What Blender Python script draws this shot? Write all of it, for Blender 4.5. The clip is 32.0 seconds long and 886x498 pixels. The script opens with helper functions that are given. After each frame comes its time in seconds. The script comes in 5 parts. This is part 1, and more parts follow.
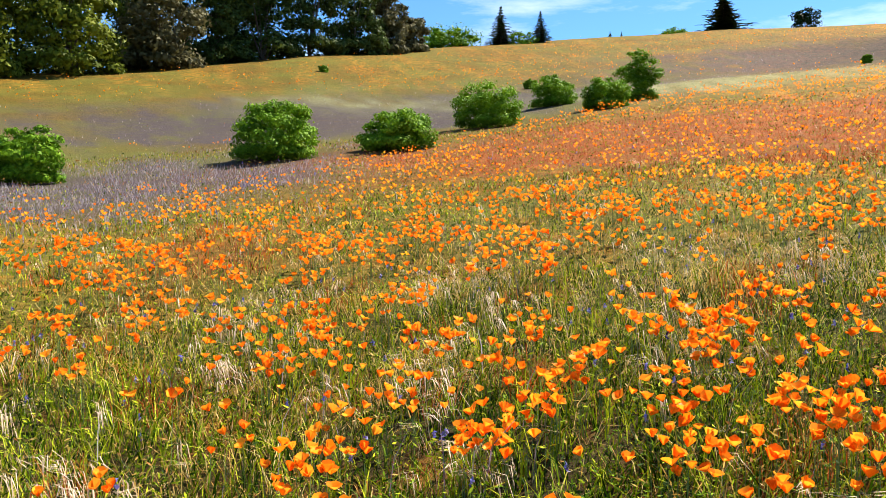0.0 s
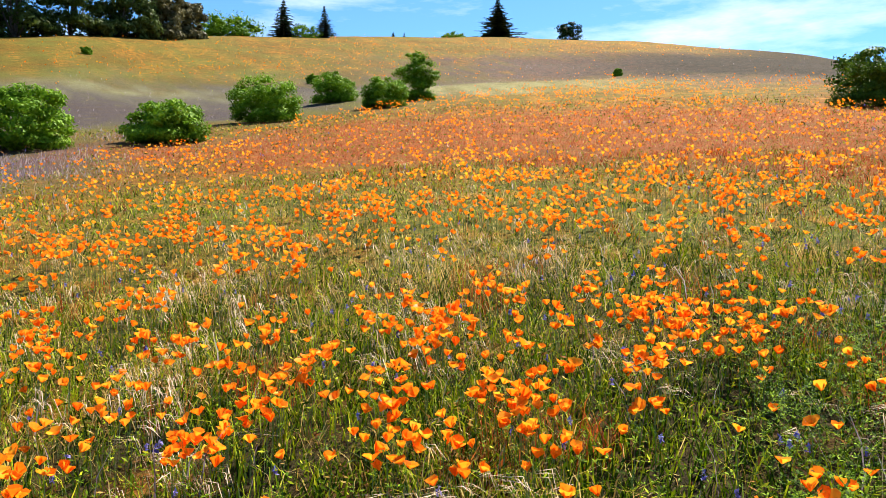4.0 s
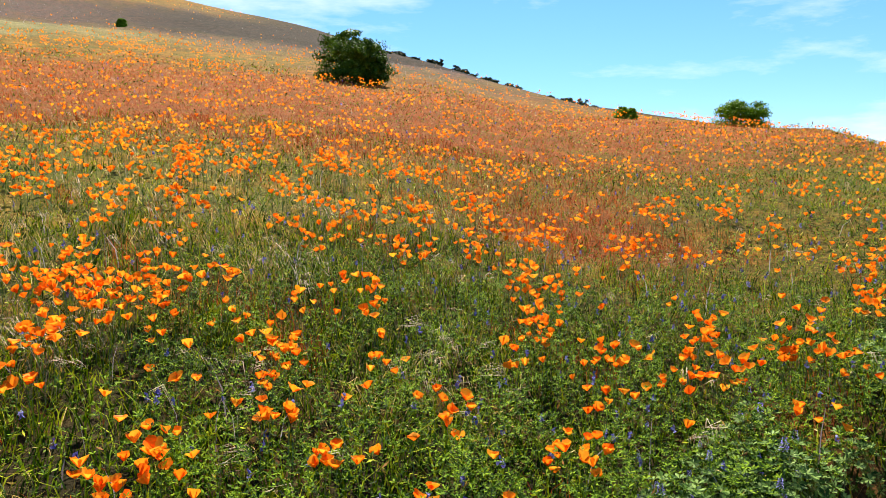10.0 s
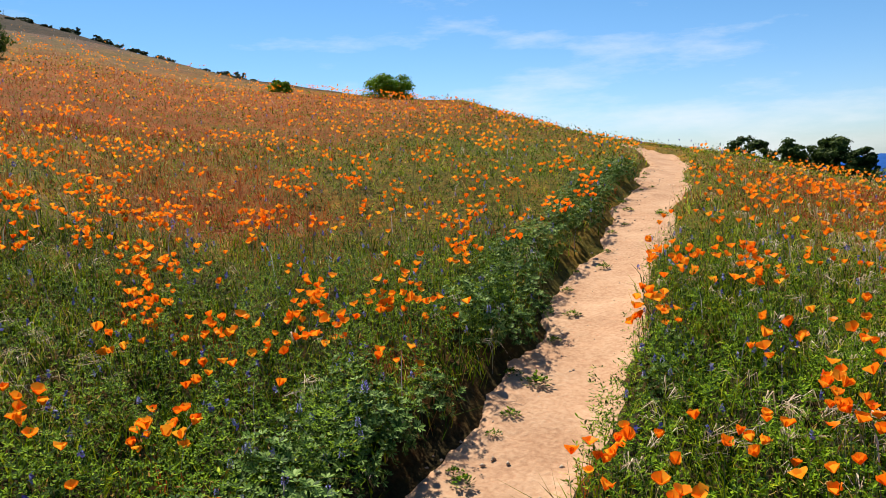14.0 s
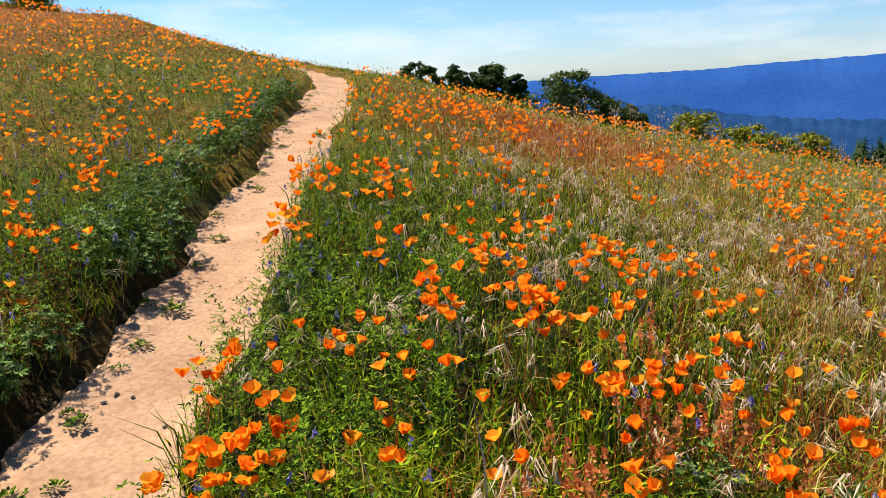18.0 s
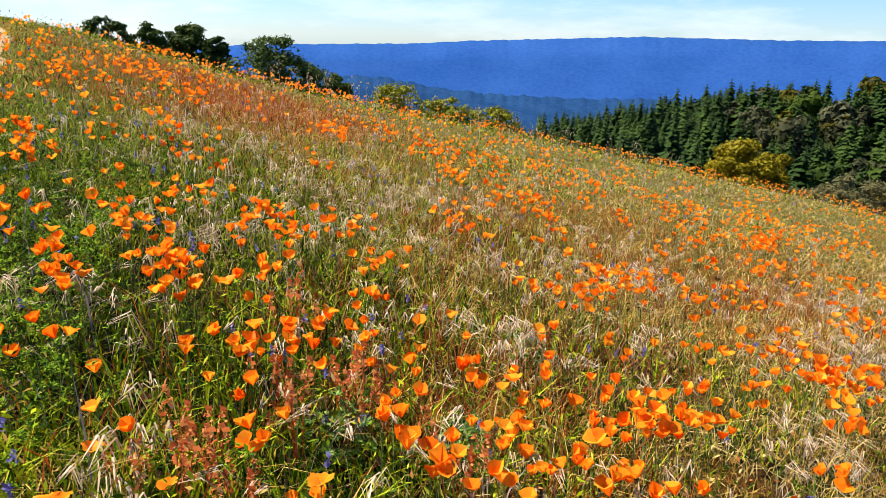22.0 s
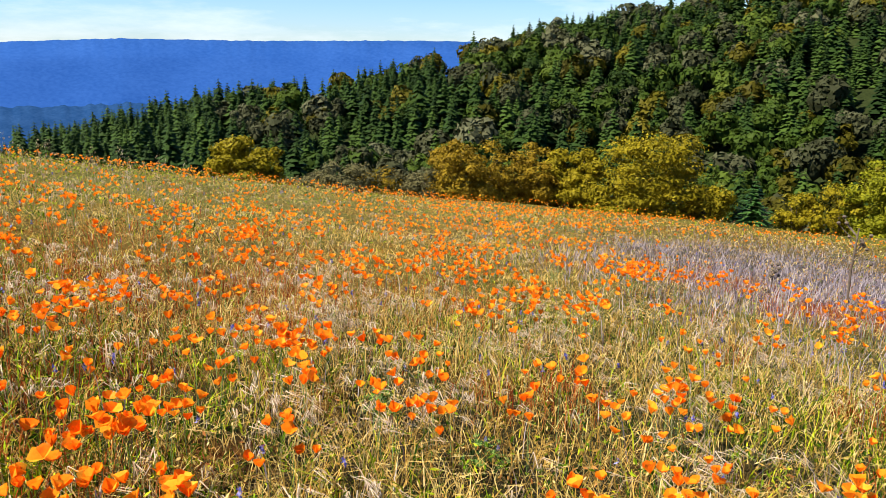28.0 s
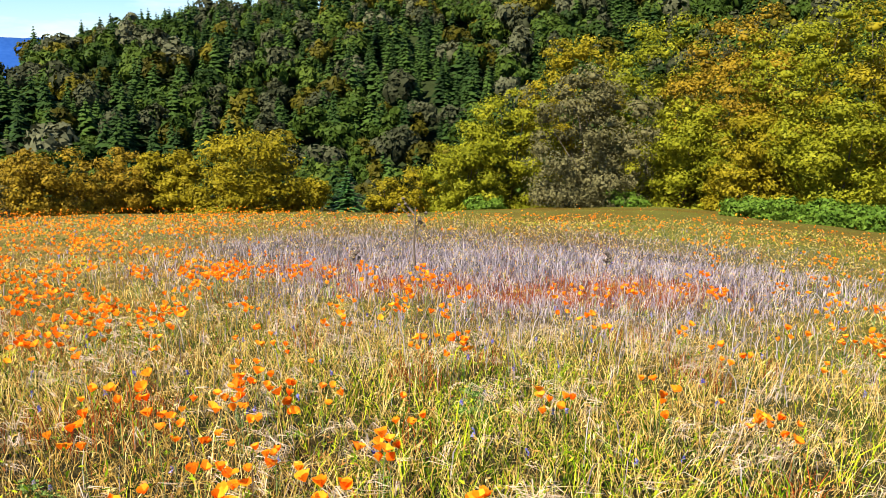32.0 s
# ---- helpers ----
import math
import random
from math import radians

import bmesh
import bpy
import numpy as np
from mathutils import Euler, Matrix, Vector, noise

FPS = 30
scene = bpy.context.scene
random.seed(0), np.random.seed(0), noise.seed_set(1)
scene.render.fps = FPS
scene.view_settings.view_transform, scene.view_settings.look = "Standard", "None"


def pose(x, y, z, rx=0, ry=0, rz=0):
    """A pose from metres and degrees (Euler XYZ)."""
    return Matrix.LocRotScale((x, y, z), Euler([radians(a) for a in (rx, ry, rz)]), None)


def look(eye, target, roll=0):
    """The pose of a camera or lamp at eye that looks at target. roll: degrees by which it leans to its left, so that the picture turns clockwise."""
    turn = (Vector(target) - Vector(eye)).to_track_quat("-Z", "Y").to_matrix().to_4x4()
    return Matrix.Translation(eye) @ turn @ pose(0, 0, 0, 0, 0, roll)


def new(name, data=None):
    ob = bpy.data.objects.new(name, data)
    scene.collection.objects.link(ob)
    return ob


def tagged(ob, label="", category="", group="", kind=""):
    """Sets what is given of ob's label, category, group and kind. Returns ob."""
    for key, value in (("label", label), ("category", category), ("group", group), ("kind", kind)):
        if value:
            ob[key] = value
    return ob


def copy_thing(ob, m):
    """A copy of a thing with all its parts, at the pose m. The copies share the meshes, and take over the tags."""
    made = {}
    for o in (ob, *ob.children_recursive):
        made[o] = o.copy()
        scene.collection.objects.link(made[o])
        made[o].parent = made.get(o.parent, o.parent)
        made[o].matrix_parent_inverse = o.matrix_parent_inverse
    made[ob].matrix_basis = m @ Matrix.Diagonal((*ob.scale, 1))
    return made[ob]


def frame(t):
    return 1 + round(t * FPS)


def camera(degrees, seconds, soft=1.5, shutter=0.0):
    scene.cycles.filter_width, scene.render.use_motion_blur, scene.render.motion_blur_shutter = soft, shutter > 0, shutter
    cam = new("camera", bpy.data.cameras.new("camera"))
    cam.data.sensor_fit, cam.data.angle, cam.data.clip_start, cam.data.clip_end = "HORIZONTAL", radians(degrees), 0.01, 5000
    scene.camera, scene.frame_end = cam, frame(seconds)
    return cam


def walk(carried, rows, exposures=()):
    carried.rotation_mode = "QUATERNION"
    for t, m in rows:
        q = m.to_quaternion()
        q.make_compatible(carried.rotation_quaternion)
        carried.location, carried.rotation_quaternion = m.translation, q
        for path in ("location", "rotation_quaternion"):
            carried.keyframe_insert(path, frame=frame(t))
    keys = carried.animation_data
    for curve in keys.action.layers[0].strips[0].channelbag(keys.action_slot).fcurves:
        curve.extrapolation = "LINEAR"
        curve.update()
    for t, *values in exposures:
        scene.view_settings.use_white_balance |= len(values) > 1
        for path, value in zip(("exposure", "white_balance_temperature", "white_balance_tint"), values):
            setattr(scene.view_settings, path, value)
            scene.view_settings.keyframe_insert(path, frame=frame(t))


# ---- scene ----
cam = camera(59.74, 32.0, soft=0.7)
# time, eye, target, roll
PATH = [
    (0.0, (0.173, 1.137, 1.461), (0.192, 11.136, 1.292), 0.05),
    (0.5, (0.206, 1.130, 1.467), (0.585, 11.122, 1.300), 0.21),
    (1.0, (0.241, 1.126, 1.470), (0.976, 11.098, 1.322), 0.13),
    (1.5, (0.270, 1.116, 1.475), (1.368, 11.055, 1.332), 0.12),
    (2.0, (0.297, 1.106, 1.481), (1.722, 11.003, 1.353), 0.21),
    (2.5, (0.319, 1.095, 1.486), (2.064, 10.941, 1.371), 0.08),
    (4.5, (0.453, 1.002, 1.511), (3.525, 10.514, 1.229), -0.27),
    (5.0, (0.476, 0.978, 1.520), (3.900, 10.367, 1.183), -0.69),
    (5.5, (0.511, 0.945, 1.530), (4.308, 10.189, 1.177), -0.89),
    (6.0, (0.549, 0.913, 1.539), (4.762, 9.976, 1.192), -1.14),
    (6.5, (0.585, 0.880, 1.545), (5.232, 9.729, 1.228), -1.12),
    (7.0, (0.622, 0.839, 1.548), (5.723, 9.435, 1.236), -0.99),
    (7.5, (0.661, 0.798, 1.550), (6.208, 9.112, 1.221), -1.18),
    (8.0, (0.694, 0.757, 1.551), (6.668, 8.770, 1.204), -0.89),
    (8.5, (0.724, 0.716, 1.549), (7.109, 8.403, 1.186), -0.59),
    (9.0, (0.747, 0.677, 1.548), (7.752, 7.791, 0.985), -0.17),
    (9.5, (0.762, 0.635, 1.549), (8.129, 7.363, 0.865), 0.03),
    (10.0, (0.776, 0.593, 1.553), (8.457, 6.954, 0.822), 0.05),
    (10.5, (0.791, 0.552, 1.556), (8.790, 6.507, 0.824), 0.13),
    (11.0, (0.811, 0.507, 1.557), (9.094, 6.059, 0.804), -0.06),
    (11.5, (0.830, 0.461, 1.555), (9.388, 5.576, 0.788), -0.34),
    (12.0, (0.847, 0.415, 1.552), (9.658, 5.078, 0.762), -1.07),
    (12.5, (0.859, 0.366, 1.549), (9.893, 4.568, 0.690), -1.66),
    (13.0, (0.869, 0.318, 1.544), (10.110, 4.034, 0.646), -2.14),
    (13.5, (0.871, 0.273, 1.542), (10.284, 3.490, 0.517), -2.52),
    (14.0, (0.868, 0.231, 1.534), (10.422, 2.951, 0.381), -2.65),
    (14.5, (0.870, 0.201, 1.528), (10.529, 2.444, 0.235), -2.90),
    (16.5, (0.902, 0.044, 1.495), (10.714, 0.344, -0.408), -3.14),
    (17.0, (0.901, 0.019, 1.492), (10.687, -0.175, -0.559), -2.80),
    (17.5, (0.899, -0.014, 1.490), (10.637, -0.712, -0.676), -2.34),
    (18.0, (0.900, -0.050, 1.486), (10.573, -1.212, -0.765), -1.96),
    (18.5, (0.899, -0.083, 1.484), (10.487, -1.714, -0.844), -1.25),
    (19.0, (0.895, -0.115, 1.483), (10.380, -2.191, -0.908), -0.84),
    (19.5, (0.885, -0.149, 1.483), (10.268, -2.626, -0.930), -0.19),
    (20.0, (0.876, -0.183, 1.478), (10.134, -3.073, -0.960), 0.40),
    (20.5, (0.868, -0.214, 1.471), (9.972, -3.530, -1.003), 0.93),
    (21.0, (0.856, -0.240, 1.466), (9.780, -3.983, -1.057), 1.25),
    (21.5, (0.840, -0.262, 1.460), (9.553, -4.435, -1.122), 1.50),
    (22.0, (0.818, -0.279, 1.456), (9.290, -4.885, -1.192), 1.63),
    (22.5, (0.791, -0.290, 1.456), (9.000, -5.297, -1.294), 1.96),
    (23.0, (0.767, -0.296, 1.457), (8.696, -5.693, -1.372), 2.09),
    (23.5, (0.738, -0.298, 1.461), (8.387, -6.053, -1.432), 1.88),
    (24.0, (0.709, -0.305, 1.468), (8.074, -6.407, -1.451), 1.94),
    (24.5, (0.692, -0.321, 1.467), (7.752, -6.784, -1.430), 1.64),
    (25.0, (0.670, -0.336, 1.465), (7.411, -7.172, -1.332), 1.20),
    (25.5, (0.647, -0.350, 1.464), (7.067, -7.489, -1.333), 0.35),
    (27.5, (0.559, -0.362, 1.468), (5.227, -8.780, -1.241), 0.90),
    (28.0, (0.525, -0.353, 1.475), (4.715, -9.082, -1.025), 0.93),
    (28.5, (0.480, -0.339, 1.483), (4.162, -9.303, -0.988), 1.28),
    (29.0, (0.432, -0.328, 1.492), (3.550, -9.503, -0.978), 1.75),
    (29.5, (0.383, -0.326, 1.499), (2.678, -9.736, -0.984), 2.00),
    (30.0, (0.348, -0.327, 1.503), (1.996, -9.864, -1.011), 1.92),
    (30.5, (0.321, -0.326, 1.510), (1.451, -9.928, -1.045), 1.94),
    (31.0, (0.294, -0.324, 1.517), (0.907, -9.985, -0.991), 2.14),
    (31.5, (0.259, -0.321, 1.525), (0.293, -10.008, -0.955), 1.62),
    (32.0, (0.218, -0.313, 1.530), (-0.380, -9.985, -0.936), 0.71),
]
# the picture darkens a little while the bright sky fills more of it
STOPS = [(0, 1.60), (6, 1.55), (8, 1.40), (10, 1.38), (12, 1.22), (13, 1.03), (14, 0.84), (17, 0.89), (19, 1.03), (21, 1.15), (25, 1.22), (28, 1.19), (32, 1.40)]
walk(cam, [(t, look(eye, aim, roll)) for t, eye, aim, roll in PATH], STOPS)

# ---- daylight ----
SUN_AZ, SUN_EL = 48.0, 52.0          # compass degrees clockwise from +y, height above the horizon
world = bpy.data.worlds.new("sky")
scene.world = world
world.use_nodes = True
wn, wl = world.node_tree.nodes, world.node_tree.links
bg = wn["Background"]
sky = wn.new("ShaderNodeTexSky")
sky.sky_type, sky.sun_disc = "NISHITA", False
sky.sun_elevation, sky.sun_rotation = radians(SUN_EL), radians(SUN_AZ)
sky.altitude, sky.air_density, sky.dust_density, sky.ozone_density = 800, 1.0, 0.15, 3.0
# thin high cloud, streaked along the horizon
tc = wn.new("ShaderNodeTexCoord")
mp = wn.new("ShaderNodeMapping")
mp.inputs["Scale"].default_value = (2.0, 2.0, 9.0)
cn = wn.new("ShaderNodeTexNoise")
cn.inputs["Scale"].default_value, cn.inputs["Detail"].default_value, cn.inputs["Roughness"].default_value = 1.6, 7.0, 0.62
cr = wn.new("ShaderNodeValToRGB")
cr.color_ramp.elements[0].position, cr.color_ramp.elements[1].position = 0.52, 0.84
cr.color_ramp.elements[1].color = (0.85, 0.85, 0.85, 1)
mx = wn.new("ShaderNodeMix")
mx.data_type = "RGBA"
mx.inputs[7].default_value = (10.0, 10.4, 10.8, 1)
wl.new(tc.outputs["Generated"], mp.inputs["Vector"])
wl.new(mp.outputs["Vector"], cn.inputs["Vector"])
wl.new(cn.outputs["Fac"], cr.inputs["Fac"])
zz = wn.new("ShaderNodeSeparateXYZ")
wl.new(tc.outputs["Generated"], zz.inputs[0])
low = wn.new("ShaderNodeMapRange")          # cloud lies low, the zenith is clear
low.inputs[1].default_value, low.inputs[2].default_value, low.inputs[3].default_value, low.inputs[4].default_value = 0.30, 0.55, 1.0, 0.1
wl.new(zz.outputs["Z"], low.inputs[0])
thin = wn.new("ShaderNodeMath")
thin.operation = "MULTIPLY"
wl.new(cr.outputs["Color"], thin.inputs[0])
wl.new(low.outputs[0], thin.inputs[1])
wl.new(thin.outputs[0], mx.inputs[0])
tint = wn.new("ShaderNodeHueSaturation")
tint.inputs["Saturation"].default_value = 1.12
wl.new(sky.outputs["Color"], tint.inputs["Color"])
cool = wn.new("ShaderNodeMix")
cool.data_type, cool.blend_type = "RGBA", "MULTIPLY"
cool.inputs[0].default_value = 1.0
haze = wn.new("ShaderNodeMapRange")
haze.inputs[1].default_value, haze.inputs[2].default_value = 0.0, 0.22
wl.new(zz.outputs["Z"], haze.inputs[0])
hue = wn.new("ShaderNodeMix")
hue.data_type = "RGBA"
hue.inputs[6].default_value, hue.inputs[7].default_value = (0.86, 1.04, 1.42, 1), (0.86, 1.15, 1.28, 1)
wl.new(haze.outputs[0], hue.inputs[0])
wl.new(hue.outputs[2], cool.inputs[7])
wl.new(tint.outputs["Color"], cool.inputs[6])
wl.new(cool.outputs[2], mx.inputs[6])
wl.new(mx.outputs[2], bg.inputs["Color"])
bg.inputs["Strength"].default_value = 0.053
sun = new("sun", bpy.data.lights.new("sun", "SUN"))
sun.data.energy, sun.data.angle, sun.data.color = 5.0, radians(0.53), (1.0, 0.91, 0.75)
sun.matrix_world = look((0, 0, 0), (-math.sin(radians(SUN_AZ)) * math.cos(radians(SUN_EL)),
                                    -math.cos(radians(SUN_AZ)) * math.cos(radians(SUN_EL)), -math.sin(radians(SUN_EL))))


# ---- materials ----
def ramp_mat(name, stops, scale=8.0, rough=0.8, island=0.0, bump=0.0, translucent=0.0, fine=0.0, attribute="", spec=0.06):
    """A noise-driven colour ramp, varied per loose piece, with relief and light passing through thin leaves."""
    m = bpy.data.materials.new(name)
    m.use_nodes = True
    n, l = m.node_tree.nodes, m.node_tree.links
    b = n["Principled BSDF"]
    b.inputs["Roughness"].default_value = rough
    b.inputs["Specular IOR Level"].default_value = spec
    geo = n.new("ShaderNodeNewGeometry")
    tex = n.new("ShaderNodeTexNoise")
    tex.inputs["Scale"].default_value, tex.inputs["Detail"].default_value = scale, 5.0
    l.new(geo.outputs["Position"], tex.inputs["Vector"])
    fac = tex.outputs["Fac"]
    if fine:
        t2 = n.new("ShaderNodeTexNoise")
        t2.inputs["Scale"].default_value, t2.inputs["Detail"].default_value = fine, 3.0
        l.new(geo.outputs["Position"], t2.inputs["Vector"])
        a = n.new("ShaderNodeMix")
        a.inputs[0].default_value = 0.5
        l.new(fac, a.inputs[2])
        l.new(t2.outputs["Fac"], a.inputs[3])
        fac = a.outputs[0]
    if island:
        a = n.new("ShaderNodeMix")
        a.inputs[0].default_value = island
        l.new(fac, a.inputs[2])
        l.new(geo.outputs["Random Per Island"], a.inputs[3])
        fac = a.outputs[0]
    if attribute:
        at = n.new("ShaderNodeAttribute")
        at.attribute_name = attribute
        a = n.new("ShaderNodeMix")
        a.inputs[0].default_value = 0.6
        l.new(fac, a.inputs[2])
        l.new(at.outputs["Fac"], a.inputs[3])
        fac = a.outputs[0]
    r = n.new("ShaderNodeValToRGB")
    while len(r.color_ramp.elements) < len(stops):
        r.color_ramp.elements.new(0.5)
    for e, (p, c) in zip(r.color_ramp.elements, stops):
        e.position, e.color = p, (*c, 1)
    l.new(fac, r.inputs["Fac"])
    l.new(r.outputs["Color"], b.inputs["Base Color"])
    if bump:
        bp = n.new("ShaderNodeBump")
        bp.inputs["Strength"].default_value, bp.inputs["Distance"].default_value = bump, 0.02
        l.new(fac, bp.inputs["Height"])
        l.new(bp.outputs["Normal"], b.inputs["Normal"])
    if translucent:
        tr = n.new("ShaderNodeBsdfTranslucent")
        l.new(r.outputs["Color"], tr.inputs["Color"])
        ms = n.new("ShaderNodeMixShader")
        ms.inputs[0].default_value = translucent
        l.new(b.outputs[0], ms.inputs[1])
        l.new(tr.outputs[0], ms.inputs[2])
        l.new(ms.outputs[0], n["Material Output"].inputs["Surface"])
    return m


M_GRASS = ramp_mat("green_grass", [(0.33, (0.016, 0.046, 0.001)), (0.53, (0.135, 0.225, 0.003)), (0.74, (0.42, 0.47, 0.016))], 1.2, 0.6, 0.6, 0, 0.18)
M_DRY = ramp_mat("dry_grass", [(0.2, (0.34, 0.20, 0.035)), (0.5, (0.58, 0.39, 0.10)), (0.8, (0.76, 0.60, 0.26))], 1.5, 0.55, 0.6, 0, 0.35)
M_SILVER = ramp_mat("silver_awns", [(0.2, (0.30, 0.21, 0.13)), (0.5, (0.49, 0.38, 0.27)), (0.8, (0.66, 0.54, 0.42))], 3, 0.5, 0.6, 0, 0.3)
M_PURPLE = ramp_mat("lilac_grass", [(0.2, (0.19, 0.15, 0.18)), (0.5, (0.36, 0.30, 0.35)), (0.8, (0.60, 0.53, 0.55))], 1.5, 0.6, 0.6, 0, 0.35)
M_SORREL = ramp_mat("red_sorrel", [(0.2, (0.20, 0.026, 0.008)), (0.5, (0.37, 0.070, 0.016)), (0.8, (0.52, 0.18, 0.04))], 2.0, 0.6, 0.6, 0, 0.4)
M_FORB = ramp_mat("forb_leaf", [(0.30, (0.009, 0.029, 0.001)), (0.53, (0.066, 0.132, 0.003)), (0.78, (0.205, 0.315, 0.012))], 2.5, 0.6, 0.6, 0, 0.12, spec=0.03)
M_LUPINE = ramp_mat("lupine_leaf", [(0.25, (0.016, 0.048, 0.006)), (0.5, (0.074, 0.145, 0.022)), (0.8, (0.23, 0.34, 0.080))], 6.0, 0.55, 0.6, 0, 0.10, spec=0.06)
M_PETAL = ramp_mat("poppy_petal", [(0.12, (0.86, 0.085, 0.005)), (0.40, (0.98, 0.25, 0.008)), (0.85, (1.0, 0.50, 0.035))], 55.0, 0.40, 0.50, 0, 0.45)
M_RUST = ramp_mat("rusty_seed", [(0.2, (0.20, 0.07, 0.02)), (0.5, (0.36, 0.15, 0.04)), (0.8, (0.52, 0.27, 0.08))], 2.0, 0.7, 0.6, 0, 0.25)
M_BLUE = ramp_mat("lupine_flower", [(0.2, (0.07, 0.06, 0.26)), (0.5, (0.15, 0.14, 0.44)), (0.85, (0.36, 0.35, 0.62))], 9.0, 0.6, 0.7, 0, 0.25)
M_STEM = ramp_mat("stem_green", [(0.3, (0.10, 0.17, 0.05)), (0.7, (0.20, 0.27, 0.10))], 20.0, 0.55)
M_DIRT = ramp_mat("trail_dirt", [(0.3, (0.29, 0.16, 0.095)), (0.5, (0.41, 0.25, 0.155)), (0.72, (0.50, 0.34, 0.225))], 3.0, 0.95, 0, 0.55, 0, 38.0, spec=0.05)
M_STONE = ramp_mat("trail_stone", [(0.3, (0.28, 0.20, 0.14)), (0.7, (0.45, 0.36, 0.28))], 30.0, 0.9, 0.4)
M_BARK = ramp_mat("bark", [(0.3, (0.06, 0.045, 0.035)), (0.7, (0.17, 0.14, 0.11))], 4.0, 0.9, 0, 0.6, 0, 30.0)


# ---- lay of the land ----
CX, CY, EYE = 0.5, 0.3, 1.5          # middle of the turn and its height
AZ = np.array([-50, -25, -10, 0, 10, 20, 30, 40, 50, 55, 60, 65, 70, 73.5, 76.5, 78.5, 81, 84, 87, 90, 95, 100, 105, 110, 115, 120, 130, 140, 150, 160, 170, 180, 200, 230], float)
# height of the crest line in degrees, its distance, and the slope underfoot, by compass direction
CREST = np.array([8.4, 10.8, 12.9, 13.7, 14.1, 14.1, 13.4, 11.9, 9.3, 7.65, 6.3, 5.6, 4.95, 4.62, 4.50, 3.72, 3.0, 2.1, 1.4, 0.95, -0.05, -1.55, -2.85, -3.97, -4.95, -5.7, -7.5, -9.15, -10.2, -10.8, -11.2, -11.4, -10.2, -10.4])
CDIST = np.array([90, 95, 110, 140, 170, 190, 190, 170, 130, 110, 90, 78, 65, 56, 49, 44, 39, 35, 32, 28, 30, 32, 34, 36, 38, 40, 46, 52, 58, 62, 66, 68, 66, 60], float)
SLOPE = np.array([.12, .13, .16, .18, .20, .21, .215, .21, .19, .170, .155, .150, .147, .148, .150, .147, .144, .139, .135, .130, .105, .065, .028, .001, -.02, -.037, -.077, -.113, -.137, -.155, -.162, -.168, -.165, -.165])
# wooded hill across the valley: direction, height of its ground line, distance
WAZ = np.array([100, 118, 124, 130, 135, 140, 147, 153, 157, 161, 166, 170, 180, 190, 200, 230], float)
WEL = np.array([-13, -9.2, -8.2, -6.8, -5.8, -4.8, -3.8, -2.4, -1.1, 0.1, 1.0, 1.8, 3.6, 5.2, 6.4, 7.2])
WDI = np.array([420, 420, 420, 410, 400, 400, 410, 430, 440, 450, 460, 470, 480, 480, 470, 460], float)


def smooth(t):
    t = np.clip(t, 0, 1)
    return t * t * (3 - 2 * t)


def wrap(a):
    """Compass degrees into -90 .. 270, where the seam lies behind the view."""
    return (np.asarray(a, float) + 90) % 360 - 90


def by_az(a, xs, ys):
    """A smooth value by direction that closes over the unseen quarter."""
    a = wrap(a)
    lo, hi = xs[0], xs[-1]
    gap = lo + 360 - hi
    t = np.where(a > hi, (a - hi) / gap, np.where(a < lo, (a + 360 - hi) / gap, 0))
    return np.where((a > hi) | (a < lo), ys[-1] + (ys[0] - ys[-1]) * smooth(t), np.interp(a, xs, ys))


def fbm(x, y, scale, octaves=3, seed=0.0):
    """Cheap smooth noise from turned sine waves, about -1 .. 1."""
    v, amp, tot = 0.0, 1.0, 0.0
    for k in range(octaves):
        f = 2.03 ** k / scale
        for j in range(3):
            th = 1.1 + 2.4 * j + 0.9 * k + seed
            v = v + amp * np.sin((x * np.cos(th) + y * np.sin(th)) * f * 6.28 * (1 + 0.23 * j) + 1.7 * j + 3.1 * k + seed * 5)
        tot += amp * 2.0
        amp *= 0.55
    return v / tot


# the trail: distance east of the turning point, sideways place, half width
TX = np.array([-6, -2, 0, 1.5, 3, 4, 5, 6, 7, 8.5, 10, 11, 12.5, 14, 15.5, 16.5, 17.5, 19, 22, 28], float)
TY = np.array([1.7, 1.28, 1.12, 1.0, 0.89, 0.82, 0.75, 0.68, 0.61, 0.47, 0.36, 0.29, 0.21, 0.15, 0.13, 0.20, 0.42, 0.9, 1.7, 2.4])


def trail(x, y):
    """Distance from the trail's middle line (plus on the uphill side)."""
    return y - np.interp(x, TX, TY) - 0.05 * np.sin(x * 2.1) - 0.03 * np.sin(x * 5.3 + 1)


TRAIL_HALF = 0.31


